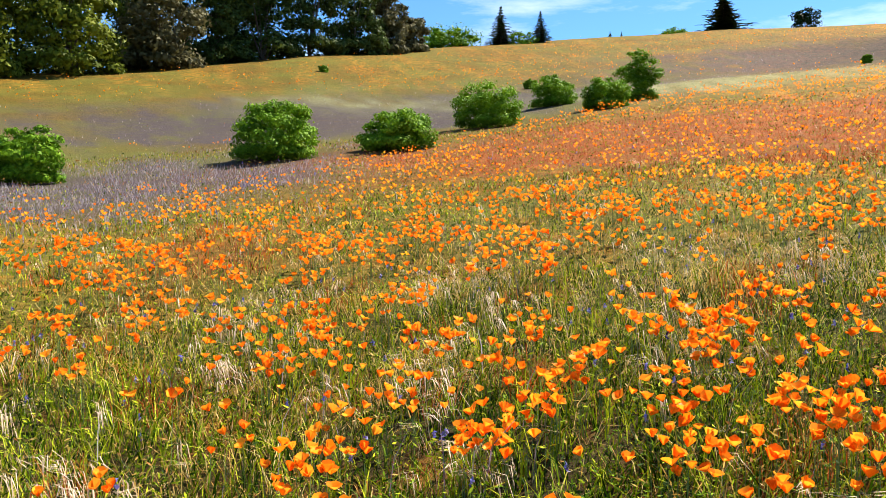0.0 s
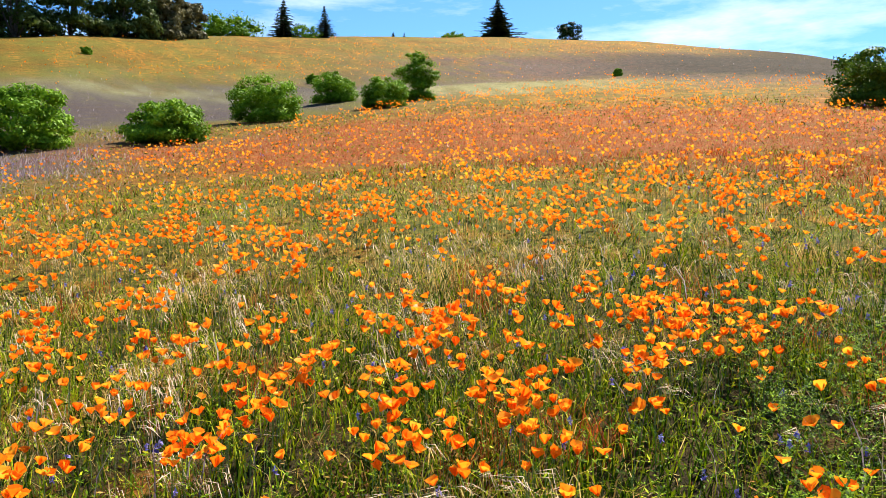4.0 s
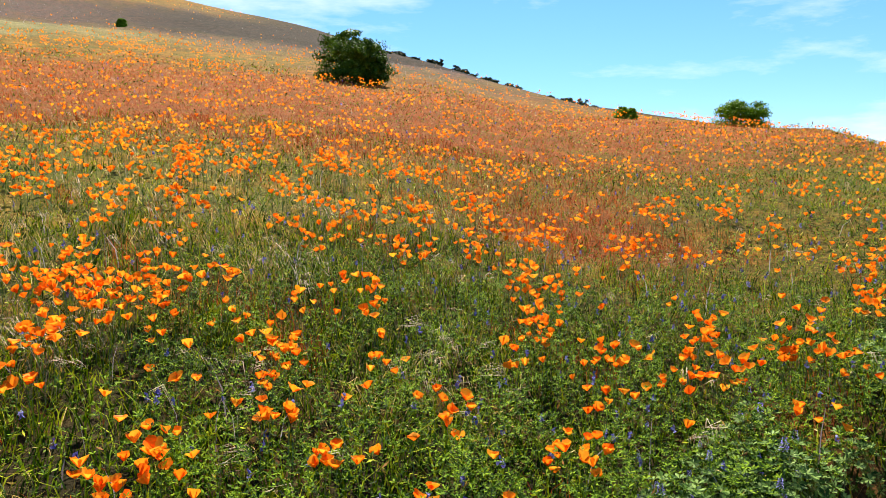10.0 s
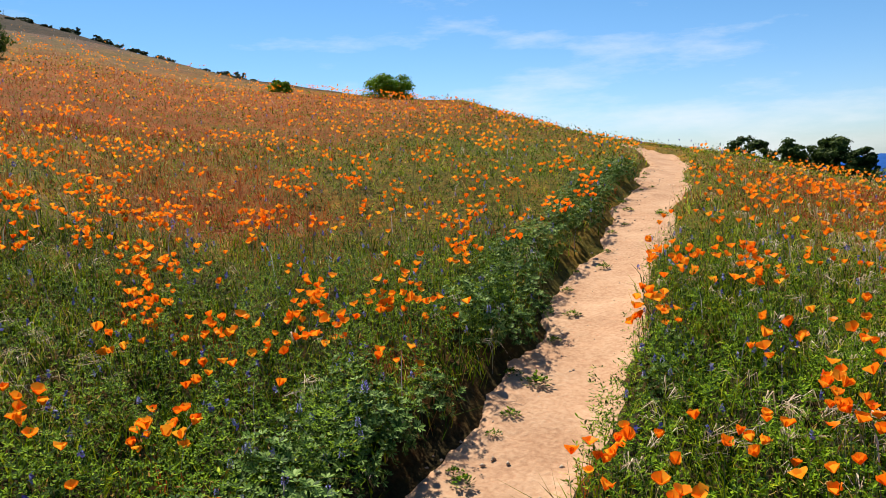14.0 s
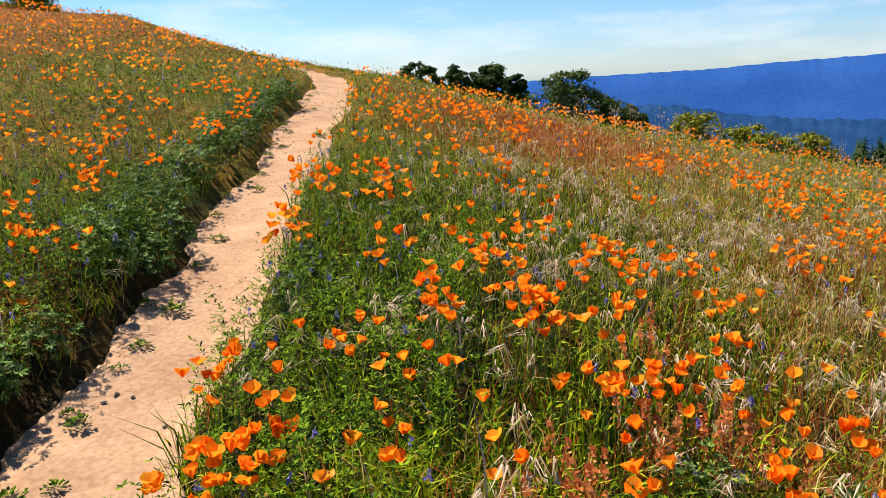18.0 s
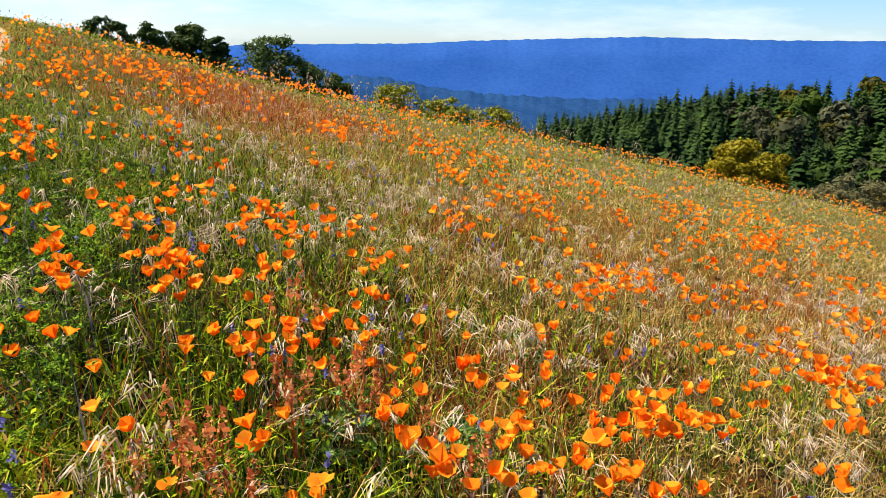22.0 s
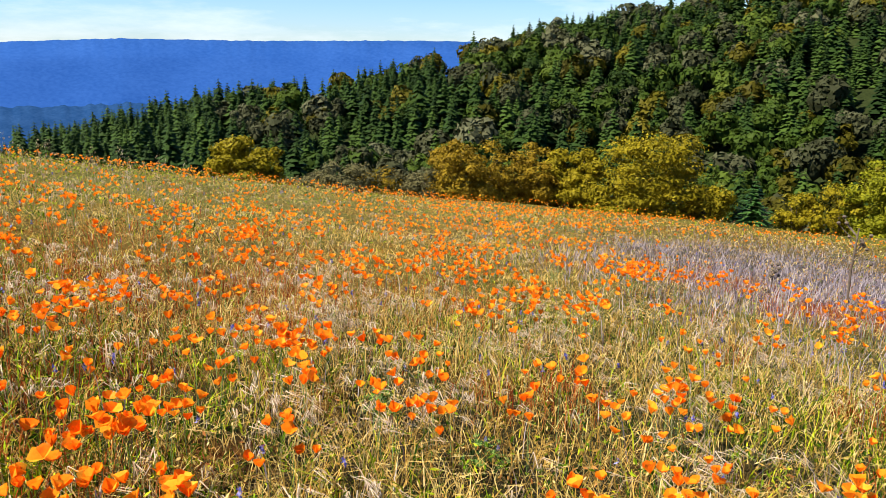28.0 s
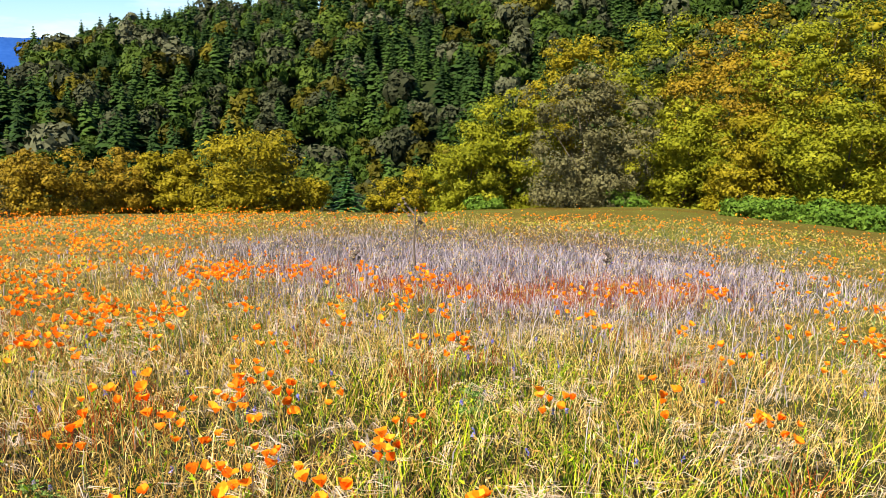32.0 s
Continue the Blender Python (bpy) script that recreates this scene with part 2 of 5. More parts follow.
def ground(x, y, bare=False):
    """Height of the ground."""
    x, y = np.asarray(x, float), np.asarray(y, float)
    dx, dy = x - CX, y - CY
    r = np.hypot(dx, dy) + 1e-6
    a = wrap(np.degrees(np.arctan2(dx, dy)))
    e, d, s1 = np.tan(np.radians(by_az(a, AZ, CREST))), by_az(a, AZ, CDIST), by_az(a, AZ, SLOPE)
    h = 1.7 - 0.55 * smooth((a - 84) / 24)
    e = e - 0.20 / d
    sinf = e + h / d
    near = -h / r + s1 + (sinf - s1) * smooth((r - 0.15 * d) / (0.85 * d))
    lg = np.log(np.maximum(r / d, 1))
    fall = 0.035 + 0.10 * smooth((a - 75) / 30)
    tau = np.where(r < d, near, e - fall * lg - 0.02 * lg ** 2)
    # wooded hill
    we, wd = np.tan(np.radians(by_az(a, WAZ, WEL))), by_az(a, WAZ, WDI)
    t = smooth((np.log(r) - np.log(150)) / (np.log(wd) - np.log(150)))
    hill = np.where(r < wd, -0.30 + (we + 0.30) * t, we - 0.25 * np.log(r / wd))
    on = smooth((a - 100) / 14) * smooth((np.log(r) - np.log(85)) / 0.6)
    tau = tau + (hill - tau) * on
    z = EYE + r * tau + (h - 1.2) * np.exp(-r / 1.5)
    z = z + 0.05 * fbm(x, y, 7.0) * smooth((r - 2) / 4) + 0.25 * fbm(x, y, 38.0, 2, 2.0) * smooth((r - 12) / 30) * smooth((d - r) / 20)
    if not bare:
        q = trail(x, y)
        on = smooth((x + 6) / 2) * smooth((28 - x) / 3)
        bank = 0.13 * np.where(q > 0, smooth((TRAIL_HALF + 0.14 - q) / 0.18), smooth((TRAIL_HALF + 0.18 + q) / 0.25))
        z = z - on * bank
    return z


def polar(a, r):
    return CX + r * np.sin(np.radians(a)), CY + r * np.cos(np.radians(a))


def raw_mesh(name, verts, faces, material):
    """A mesh straight from arrays: verts (n, 3), faces (m, k)."""
    verts, faces = np.ascontiguousarray(verts, np.float32), np.ascontiguousarray(faces, np.int32)
    me = bpy.data.meshes.new(name)
    n, k = faces.shape
    me.vertices.add(len(verts))
    me.vertices.foreach_set("co", verts.ravel())
    me.loops.add(n * k)
    me.loops.foreach_set("vertex_index", faces.ravel())
    me.polygons.add(n)
    me.polygons.foreach_set("loop_start", np.arange(0, n * k, k, dtype=np.int32))
    me.update(calc_edges=True)
    me.validate()
    if material:
        me.materials.append(material)
    return me

# what grows where: kind, compass direction, distance, spread in degrees, spread in log distance, strength
PATCHES = [
    ("red", 12, 20.0, 12, 0.20, 1.7), ("red", 27, 19.5, 11, 0.21, 1.8), ("red", 45, 17.0, 11, 0.24, 1.5), ("red", 67, 25.0, 12, 0.30, 1.4), ("red", 135, 7.0, 14, 0.2, 0.35), ("red", 58.5, 8.8, 5, 0.12, 1.7),
    ("red", 105, 12.0, 7, 0.22, 1.4), ("red", 341, 10.3, 4, 0.09, 0.6), ("red", 183, 9.6, 4, 0.06, 1.6), ("red", 191, 9.4, 3, 0.05, 1.2), ("red", 200, 10.0, 3, 0.06, 1.5), ("red", 175, 11.5, 3, 0.05, 0.6),
    ("purple", 334, 19.5, 9, 0.20, 1.3), ("purple", 345, 23.0, 7, 0.13, 1.1), ("purple", 350, 46.0, 12, 0.16, 1.9), ("purple", 8, 62.0, 9, 0.09, 1.3), ("purple", 26, 92, 9, 0.20, 1.4),
    ("purple", 50, 82.0, 9, 0.45, 1.7), ("purple", 38, 75, 10, 0.22, 0.4), ("purple", 189, 12.3, 11, 0.26, 1.6), ("purple", 178, 15.0, 6, 0.25, 0.8), ("purple", 200, 12.0, 7, 0.25, 0.9),
    ("pale", 20, 54.0, 8, 0.09, 1.0), ("pale", 353, 58.0, 5, 0.06, 0.7), ("pale", 150, 9.0, 22, 0.5, 0.5), ("pale", 116, 4.6, 12, 0.40, 0.35), ("pale", 355, 7.5, 16, 0.25, 0.7), ("pale", 20, 7.2, 10, 0.18, 0.5),
    ("forb", 68, 3.9, 17, 0.43, 1.2), ("forb", 77, 8.0, 13, 0.45, 1.2), ("red", 108, 2.5, 6, 0.14, 0.12), ("pale", 128, 11.0, 22, 0.55, 0.45), ("red", 128, 3.4, 6, 0.15, 0.6), ("forb", 100, 3.4, 10, 0.45, 0.40), ("pale", 117, 7.0, 14, 0.42, 0.45), ("forb", 42, 3.0, 14, 0.30, 0.3), ("forb", 12, 2.5, 16, 0.30, 0.5), ("forb", -8, 2.7, 9, 0.25, 0.35), ("forb", 27, 4.2, 8, 0.22, 0.35),
]


# places where poppies crowd together near the trail
CLUSTERS = ((1.0, 3.7), (1.3, 3.8), (1.7, 4.3), (1.6, 5.0), (0.3, 5.5), (-0.4, 5.3), (-0.9, 4.8), (-1.5, 5.7), (0.1, 4.3), (0.5, 4.2), (1.5, 3.4), (2.5, 4.8), (1.9, 3.9), (2.8, 4.3), (3.3, 4.0),
            (2.3, 4.0), (1.1, 3.4), (2.4, 3.2), (4.5, 3.8), (4.4, 2.9), (3.3, 3.4), (2.1, 2.6), (4.2, 5.6), (4.6, 1.45), (4.4, 1.3), (7.6, 1.1), (9.3, 0.85), (4.8, 0.2), (5.8, 0.1),
            (4.9, 3.3), (5.0, 0.1), (3.2, -1.1), (3.4, -0.7), (4.1, -1.2), (5.0, -2.7), (2.8, -2.1), (2.4, -1.8), (4.3, -4.2), (3.5, -0.7), (4.0, -1.5), (3.4, -2.6), (2.6, -2.4), (2.6, -3.3), (1.7, -3.0), (0.8, -3.4))


def crowd(x, y):
    """1 in the thick of a cluster of poppies."""
    v = 0.0
    for cx, cy in CLUSTERS:
        v = np.maximum(v, np.exp(-((x - cx) ** 2 + (y - cy) ** 2) / 0.06))
    return v


def flank_at(x, y):
    """1 on the brown scrubby flank beyond the flowery rise."""
    a, r = wrap(np.degrees(np.arctan2(x - CX, y - CY))), np.hypot(x - CX, y - CY)
    reach = smooth((a - 20) / 14) * smooth((76 - a) / 10) * (1 - smooth((r - 115) / 25) * smooth((40 - a) / 8))
    return reach * smooth((r - (58 - 0.5 * np.maximum(a - 36, 0)) - 6 * fbm(x, y, 30.0, 3, 4.0)) / 12)



def cover(x, y):
    """How strongly each kind of plant takes the ground at a place."""
    dx, dy = x - CX, y - CY
    r, a = np.hypot(dx, dy) + 1e-6, np.degrees(np.arctan2(dx, dy))
    lr = np.log(r)
    w = dict(red=0.0, purple=0.0, pale=0.0, forb=0.0)
    warp_a, warp_r = 4.0 * fbm(x, y, 9.0, 2, 1.0), 0.10 * fbm(x, y, 5.0, 4, 4.0) + 0.05 * fbm(x, y, 0.9, 2, 6.0)
    for kind, pa, pr, da, dl, k in PATCHES:
        off = ((a - pa + 180) % 360 - 180 + warp_a) / da
        up = (lr - np.log(pr) + warp_r) / dl
        w[kind] = w[kind] + k * np.exp(-0.5 * (off ** 2 + up ** 2))
    w["south"] = smooth((wrap(a) - 120) / 30)
    for kind in ("red", "purple", "pale", "forb"):
        w[kind] = np.clip(w[kind] * (0.9 + 0.55 * fbm(x, y, 3.1, 3, 2.7)), 0, 1)
    clump = 0.34 + 1.7 * fbm(x, y, 2.6, 3, 0.3) + 1.9 * fbm(x, y, 0.6, 2, 2.2)
    p = np.clip(clump, 0.03, 1.6) * (1 - 0.85 * w["purple"]) * (1 - 0.6 * w["red"]) * (1 - 0.55 * w["forb"]) * (1 - 0.5 * w["pale"])
    p = p * (1 - 0.35 * w["south"] * smooth((8 - r) / 5)) * (1 + 0.7 * np.exp(-0.5 * (((wrap(a) - 20) / 45) ** 2 + ((lr - 2.3) / 0.5) ** 2)))
    # the flowers stop at a drift of lilac grass upslope and thin out over the lower meadow
    reach = by_az(wrap(a), np.array([-180.0, -44, -25, -12, -3, 6, 14, 22, 30, 42]), np.array([400.0, 12, 14, 16, 19.5, 26, 34, 44, 58, 400]))
    p = p * (1 - (0.93 - 0.6 * smooth((r - 55) / 25)) * smooth((r * (1 + 0.5 * warp_r) - reach) / (0.22 * reach)) * smooth((50 - np.abs(wrap(a) + 4)) / 14))
    p = p * (1 - 0.60 * smooth((wrap(a) - 170) / 16)) * (1 - 0.72 * smooth((wrap(a) - 106) / 18) * smooth((158 - wrap(a)) / 16) * smooth((r - 7) / 10))
    p = p * (1 - 0.40 * smooth((wrap(a) - 88) / 8) * smooth((120 - wrap(a)) / 12) * smooth((9 - r) / 3)) * (1 + 0.35 * smooth((wrap(a) - 118) / 14) * smooth((178 - wrap(a)) / 14)) * (1 - 0.8 * smooth((wrap(a) - 135) / 12) * smooth((r - 18) / 14))
    w["flank"] = flank_at(x, y)
    near = smooth((9 - r) / 4)
    p = p * (1 - 0.9 * w["flank"]) * (1 - near * (0.34 * smooth((wrap(a) - 92) / 20) + 0.16 * smooth((wrap(a) - 140) / 20))) * (1 - 0.8 * w["purple"])
    w["poppy"] = p * (0.86 - 0.14 * smooth((95 - wrap(a)) / 10) - 0.16 * smooth((8 - r) / 3)) + 0.85 * crowd(x, y)
    return w


# ---- ground ----
def ground_material():
    m = bpy.data.materials.new("meadow_ground")
    m.use_nodes = True
    n, l = m.node_tree.nodes, m.node_tree.links
    b = n["Principled BSDF"]
    b.inputs["Roughness"].default_value, b.inputs["Specular IOR Level"].default_value = 0.95, 0.05
    geo = n.new("ShaderNodeNewGeometry")

    def noise_of(scale, detail):
        t = n.new("ShaderNodeTexNoise")
        t.inputs["Scale"].default_value, t.inputs["Detail"].default_value, t.inputs["Roughness"].default_value = scale, detail, 0.65
        l.new(geo.outputs["Position"], t.inputs["Vector"])
        return t.outputs["Fac"]

    def ramp(fac, stops):
        r = n.new("ShaderNodeValToRGB")
        while len(r.color_ramp.elements) < len(stops):
            r.color_ramp.elements.new(0.5)
        for e, (p, c) in zip(r.color_ramp.elements, stops):
            e.position, e.color = p, (*c, 1)
        l.new(fac, r.inputs["Fac"])
        return r.outputs["Color"]

    def mix(fac, c1, c2):
        x = n.new("ShaderNodeMix")
        x.data_type = "RGBA"
        l.new(fac, x.inputs[0])
        l.new(c1, x.inputs[6])
        l.new(c2, x.inputs[7])
        return x.outputs[2]

    def times(f1, f2, k):
        x = n.new("ShaderNodeMath")
        x.operation = "MULTIPLY"
        l.new(f1, x.inputs[0])
        l.new(f2, x.inputs[1])
        y = n.new("ShaderNodeMath")
        y.operation, y.use_clamp = "MULTIPLY", True
        y.inputs[1].default_value = k
        l.new(x.outputs[0], y.inputs[0])
        return y.outputs[0]

    at = n.new("ShaderNodeAttribute")
    at.attribute_name = "cover"
    sep = n.new("ShaderNodeSeparateColor")
    l.new(at.outputs["Color"], sep.inputs[0])
    fine, mid, wide = noise_of(14.0, 6), noise_of(1.6, 6), noise_of(0.12, 4)
    c = ramp(fine, [(0.34, (0.018, 0.019, 0.003)), (0.5, (0.082, 0.058, 0.008)), (0.66, (0.185, 0.108, 0.017))])
    green = ramp(fine, [(0.3, (0.037, 0.048, 0.007)), (0.7, (0.138, 0.135, 0.024))])
    c = mix(ramp(wide, [(0.38, (0, 0, 0)), (0.62, (1, 1, 1))]), c, green)
    orange = ramp(fine, [(0.35, (0.55, 0.14, 0.01)), (0.65, (0.85, 0.33, 0.03))])
    purple = ramp(fine, [(0.36, (0.026, 0.022, 0.022)), (0.64, (0.088, 0.070, 0.073))])
    red = ramp(fine, [(0.3, (0.12, 0.030, 0.010)), (0.7, (0.28, 0.085, 0.024))])
    pale = ramp(fine, [(0.3, (0.11, 0.115, 0.045)), (0.7, (0.28, 0.28, 0.14))])
    speck = ramp(mid, [(0.42, (0, 0, 0)), (0.60, (1, 1, 1))])
    # brown soil darkened further, for the shade in gaps between near plants
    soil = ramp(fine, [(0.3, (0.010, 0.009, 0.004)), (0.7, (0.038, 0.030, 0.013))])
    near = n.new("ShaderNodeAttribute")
    near.attribute_name = "shaded_soil"
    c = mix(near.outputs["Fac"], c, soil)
    c = mix(times(sep.outputs["Green"], mid, 1.9), c, purple)
    flank = n.new("ShaderNodeAttribute")
    flank.attribute_name = "dry_scrub"
    scrub = ramp(mid, [(0.40, (0.007, 0.009, 0.002)), (0.5, (0.022, 0.015, 0.008)), (0.60, (0.050, 0.030, 0.017))])
    c = mix(flank.outputs["Fac"], c, scrub)
    c = mix(times(sep.outputs["Blue"], mid, 1.7), c, red)
    c = mix(times(at.outputs["Alpha"], mid, 1.8), c, pale)
    c = mix(times(sep.outputs["Red"], speck, 0.75), c, orange)
    l.new(c, b.inputs["Base Color"])
    bp = n.new("ShaderNodeBump")
    bp.inputs["Strength"].default_value, bp.inputs["Distance"].default_value = 0.8, 0.05
    l.new(fine, bp.inputs["Height"])
    l.new(bp.outputs["Normal"], b.inputs["Normal"])
    return m


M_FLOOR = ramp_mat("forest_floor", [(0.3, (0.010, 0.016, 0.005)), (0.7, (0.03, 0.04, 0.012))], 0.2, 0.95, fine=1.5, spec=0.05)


M_CLEARING = ramp_mat("dry_hill_grass", [(0.3, (0.16, 0.12, 0.035)), (0.7, (0.32, 0.25, 0.08))], 0.08, 0.95, fine=0.8, spec=0.05)


def clearing(a, r):
    """Small dry grass openings near the top of the wooded hill."""
    far = by_az(a, WAZ, WDI)
    return ((np.abs(a - 145.3) < 0.9) | (np.abs(a - 154.6) < 0.9)) & (r > far - 45)


def build_ground():
    rs = np.concatenate([np.linspace(0.25, 20, 75), np.geomspace(20.5, 4700, 85)])
    aa = np.concatenate([np.linspace(0, 78, 93)[:-1], np.linspace(78, 100, 150)[:-1], np.linspace(100, 360, 300)[:-1]])
    na = len(aa)
    A, R = np.meshgrid(aa, rs)
    x, y = polar(A, R)
    z = ground(x, y)
    v = np.c_[x.ravel(), y.ravel(), z.ravel()]
    i = np.arange(len(rs) - 1)[:, None] * na
    j = np.arange(na)[None, :]
    k = (j + 1) % na
    f = np.stack([i + j, i + na + j, i + na + k, i + k], -1).reshape(-1, 4)[:, ::-1]
    # close the middle
    c = len(v)
    v = np.vstack([v, [CX, CY, float(ground(CX + 0.01, CY))]])
    j0 = np.arange(0, na, 2)
    f = np.vstack([f, np.stack([np.full(na // 2, c), (j0 + 2) % na, j0 + 1, j0], -1)])
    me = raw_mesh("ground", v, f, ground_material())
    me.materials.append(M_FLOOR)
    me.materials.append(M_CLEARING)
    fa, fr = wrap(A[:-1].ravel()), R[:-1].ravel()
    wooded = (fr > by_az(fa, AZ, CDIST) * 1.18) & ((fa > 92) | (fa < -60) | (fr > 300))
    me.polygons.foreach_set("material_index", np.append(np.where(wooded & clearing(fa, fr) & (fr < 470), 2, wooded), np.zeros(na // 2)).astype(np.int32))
    w = cover(x.ravel(), y.ravel())
    a = wrap(A.ravel())
    seen = smooth((by_az(a, AZ, CDIST) * 1.25 - R.ravel()) / 10)
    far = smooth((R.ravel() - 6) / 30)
    up = smooth((R.ravel() - 60) / 70) * smooth((60 - a) / 30)
    col = np.zeros((len(v), 4), np.float32)
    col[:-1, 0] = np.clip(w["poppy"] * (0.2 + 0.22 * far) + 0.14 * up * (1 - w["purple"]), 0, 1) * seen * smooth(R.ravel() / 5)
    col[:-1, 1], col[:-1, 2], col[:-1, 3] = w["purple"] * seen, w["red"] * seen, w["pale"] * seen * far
    # brown scrubby flank beyond the flowery rise
    flank = flank_at(x.ravel(), y.ravel())
    me.attributes.new("dry_scrub", "FLOAT", "POINT").data.foreach_set("value", np.append(0.9 * flank, 0.0).astype(np.float32))
    col[:-1, 0] = np.clip(col[:-1, 0] * (1 - 0.8 * flank) + 0.16 * smooth((a - 8) / 20) * smooth((84 - a) / 10) * smooth((R.ravel() - 12) / 14) * (1 - flank), 0, 1) * seen
    # shade-dark soil colour near the turning point, fading out by 9 m
    soil = me.attributes.new("shaded_soil", "FLOAT", "POINT")
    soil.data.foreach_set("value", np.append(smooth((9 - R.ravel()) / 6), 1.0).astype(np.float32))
    at = me.attributes.new("cover", "FLOAT_COLOR", "POINT")
    at.data.foreach_set("color", col.ravel())
    for p in me.polygons:
        p.use_smooth = True
    ob = new("ground", me)
    return tagged(ob, "sloping meadow soil under grass and wildflowers", "ground", kind="structure")


build_ground()


def build_trail():
    xs = np.linspace(-5.5, 27.0, 1200)
    us = np.linspace(-1, 1, 17)
    X, U = np.meshgrid(xs, us, indexing="ij")
    edge = TRAIL_HALF + 0.06 + 0.05 * fbm(X, U * 0.2, 0.9, 3, 1.0)
    q = U * np.where(U > 0, edge - 0.02, edge + 0.06)
    # middle line, as trail() has it
    Y = np.interp(X, TX, TY) + 0.05 * np.sin(X * 2.1) + 0.03 * np.sin(X * 5.3 + 1) + q
    rough = 0.005 * fbm(X, Y, 0.35, 3, 3.0) + 0.009 * fbm(X, Y, 1.3, 2, 5.0)
    clods = 0.018 * np.abs(fbm(X, Y, 0.10, 3, 7.0)) * smooth((q - 0.05) / 0.15)
    Z = ground(X, Y) + 0.03 + rough + clods - 0.10 * smooth((np.abs(U) - 0.72) / 0.28)
    n, k = X.shape
    v = np.c_[X.ravel(), Y.ravel(), Z.ravel()]
    i, j = np.meshgrid(np.arange(n - 1), np.arange(k - 1), indexing="ij")
    f = np.stack([i * k + j, (i + 1) * k + j, (i + 1) * k + j + 1, i * k + j + 1], -1).reshape(-1, 4)
    me = raw_mesh("trail", v, f, M_DIRT)
    for p in me.polygons:
        p.use_smooth = True
    tagged(new("trail", me), "narrow bare trail of pale trodden earth", "path", kind="structure")
    # loose stones
    rng = np.random.default_rng(5)
    m = 320
    sx = rng.uniform(1.5, 14, m)
    sq = np.where(rng.random(m) < 0.6, rng.uniform(0.05, 0.30, m), rng.uniform(-0.25, 0.25, m))
    sy = np.interp(sx, TX, TY) + 0.05 * np.sin(sx * 2.1) + 0.03 * np.sin(sx * 5.3 + 1) + sq
    sz = ground(sx, sy) + 0.03
    size = rng.uniform(0.004, 0.015, m)
    base = np.array([(1, 0, 0), (-1, 0, 0), (0, 1, 0), (0, -1, 0), (0, 0, 0.8), (0, 0, -0.6)])
    tri = np.array([(0, 2, 4), (2, 1, 4), (1, 3, 4), (3, 0, 4), (2, 0, 5), (1, 2, 5), (3, 1, 5), (0, 3, 5)])
    v = base[None] * size[:, None, None] * rng.uniform(0.6, 1.4, (m, 6, 1)) + np.stack([sx, sy, sz], -1)[:, None]
    f = (tri[None] + 6 * np.arange(m)[:, None, None]).reshape(-1, 3)
    tagged(new("gravel", raw_mesh("gravel", v.reshape(-1, 3), f, M_STONE)), "loose small stones and clods on the trail", "gravel", kind="stuff")


build_trail()


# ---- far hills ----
# wooded hills with the blue of distance haze put into their base colour
M_RIDGE = ramp_mat("far_ridge_haze_blue", [(0.35, (0.014, 0.058, 0.225)), (0.65, (0.024, 0.080, 0.275))], 0.003, 1.0, fine=0.05, spec=0.0)
M_RIDGE_MID = ramp_mat("mid_ridge_haze_blue", [(0.35, (0.008, 0.034, 0.105)), (0.65, (0.018, 0.054, 0.145))], 0.02, 1.0, fine=0.12, spec=0.0)


def ridge(name, label, az, el, dist, depth, material, jag):
    """A long hill: crest height in degrees by direction, at a distance, with a flank that falls towards the viewer."""
    a = np.arange(az[0], az[-1], 0.2)
    e = np.interp(a, az, el)
    soft = e
    e = e + jag * (0.6 * np.sin(a * 3.1) + 0.4 * np.sin(a * 7.7 + 1) + 0.25 * np.sin(a * 23.0 + 2) + 0.2 * np.sin(a * 51.0))
    top = EYE + dist * np.tan(np.radians(e))
    rows = []
    calm = EYE + dist * np.tan(np.radians(soft))
    for t in np.linspace(0, 1, 8):
        r = dist - depth * t
        low = -0.16 * dist
        zz = (top if t == 0 else calm - 0.004 * dist) + (low - calm) * t ** 1.1 + (0.0012 * dist) * np.sin(a * 0.9 + t * 7) * np.sin(t * 3.1)
        x, y = polar(a, r)
        rows.append(np.c_[x, y, zz])
    x, y = polar(a, dist + 0.2 * depth)
    rows.insert(0, np.c_[x, y, top - 0.12 * dist])
    v = np.concatenate(rows)
    k, n = len(a), len(rows)
    i, j = np.meshgrid(np.arange(n - 1), np.arange(k - 1), indexing="ij")
    f = np.stack([i * k + j, i * k + j + 1, (i + 1) * k + j + 1, (i + 1) * k + j], -1).reshape(-1, 4)
    me = raw_mesh(name, v, f, material)
    tagged(new(name, me), label, "hills", kind="structure")


ridge("backdrop_ridge", "long wooded ridge far beyond the valley, coloured blue for haze", (60, 90, 100, 108, 116, 120, 126, 132, 141, 152, 158, 175, 230),
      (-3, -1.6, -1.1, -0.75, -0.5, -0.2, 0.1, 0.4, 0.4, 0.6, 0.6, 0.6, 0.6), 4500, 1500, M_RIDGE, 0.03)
ridge("backdrop_hills", "lower wooded hills in the valley, coloured blue-green for haze", (90, 104, 109, 114, 118, 122, 128, 136, 150, 180, 230),
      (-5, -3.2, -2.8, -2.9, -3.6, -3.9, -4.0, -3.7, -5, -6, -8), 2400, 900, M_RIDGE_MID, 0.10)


# ---- meadow plants ----
rng = np.random.default_rng(11)
VIEW = (-44.0, 224.0)
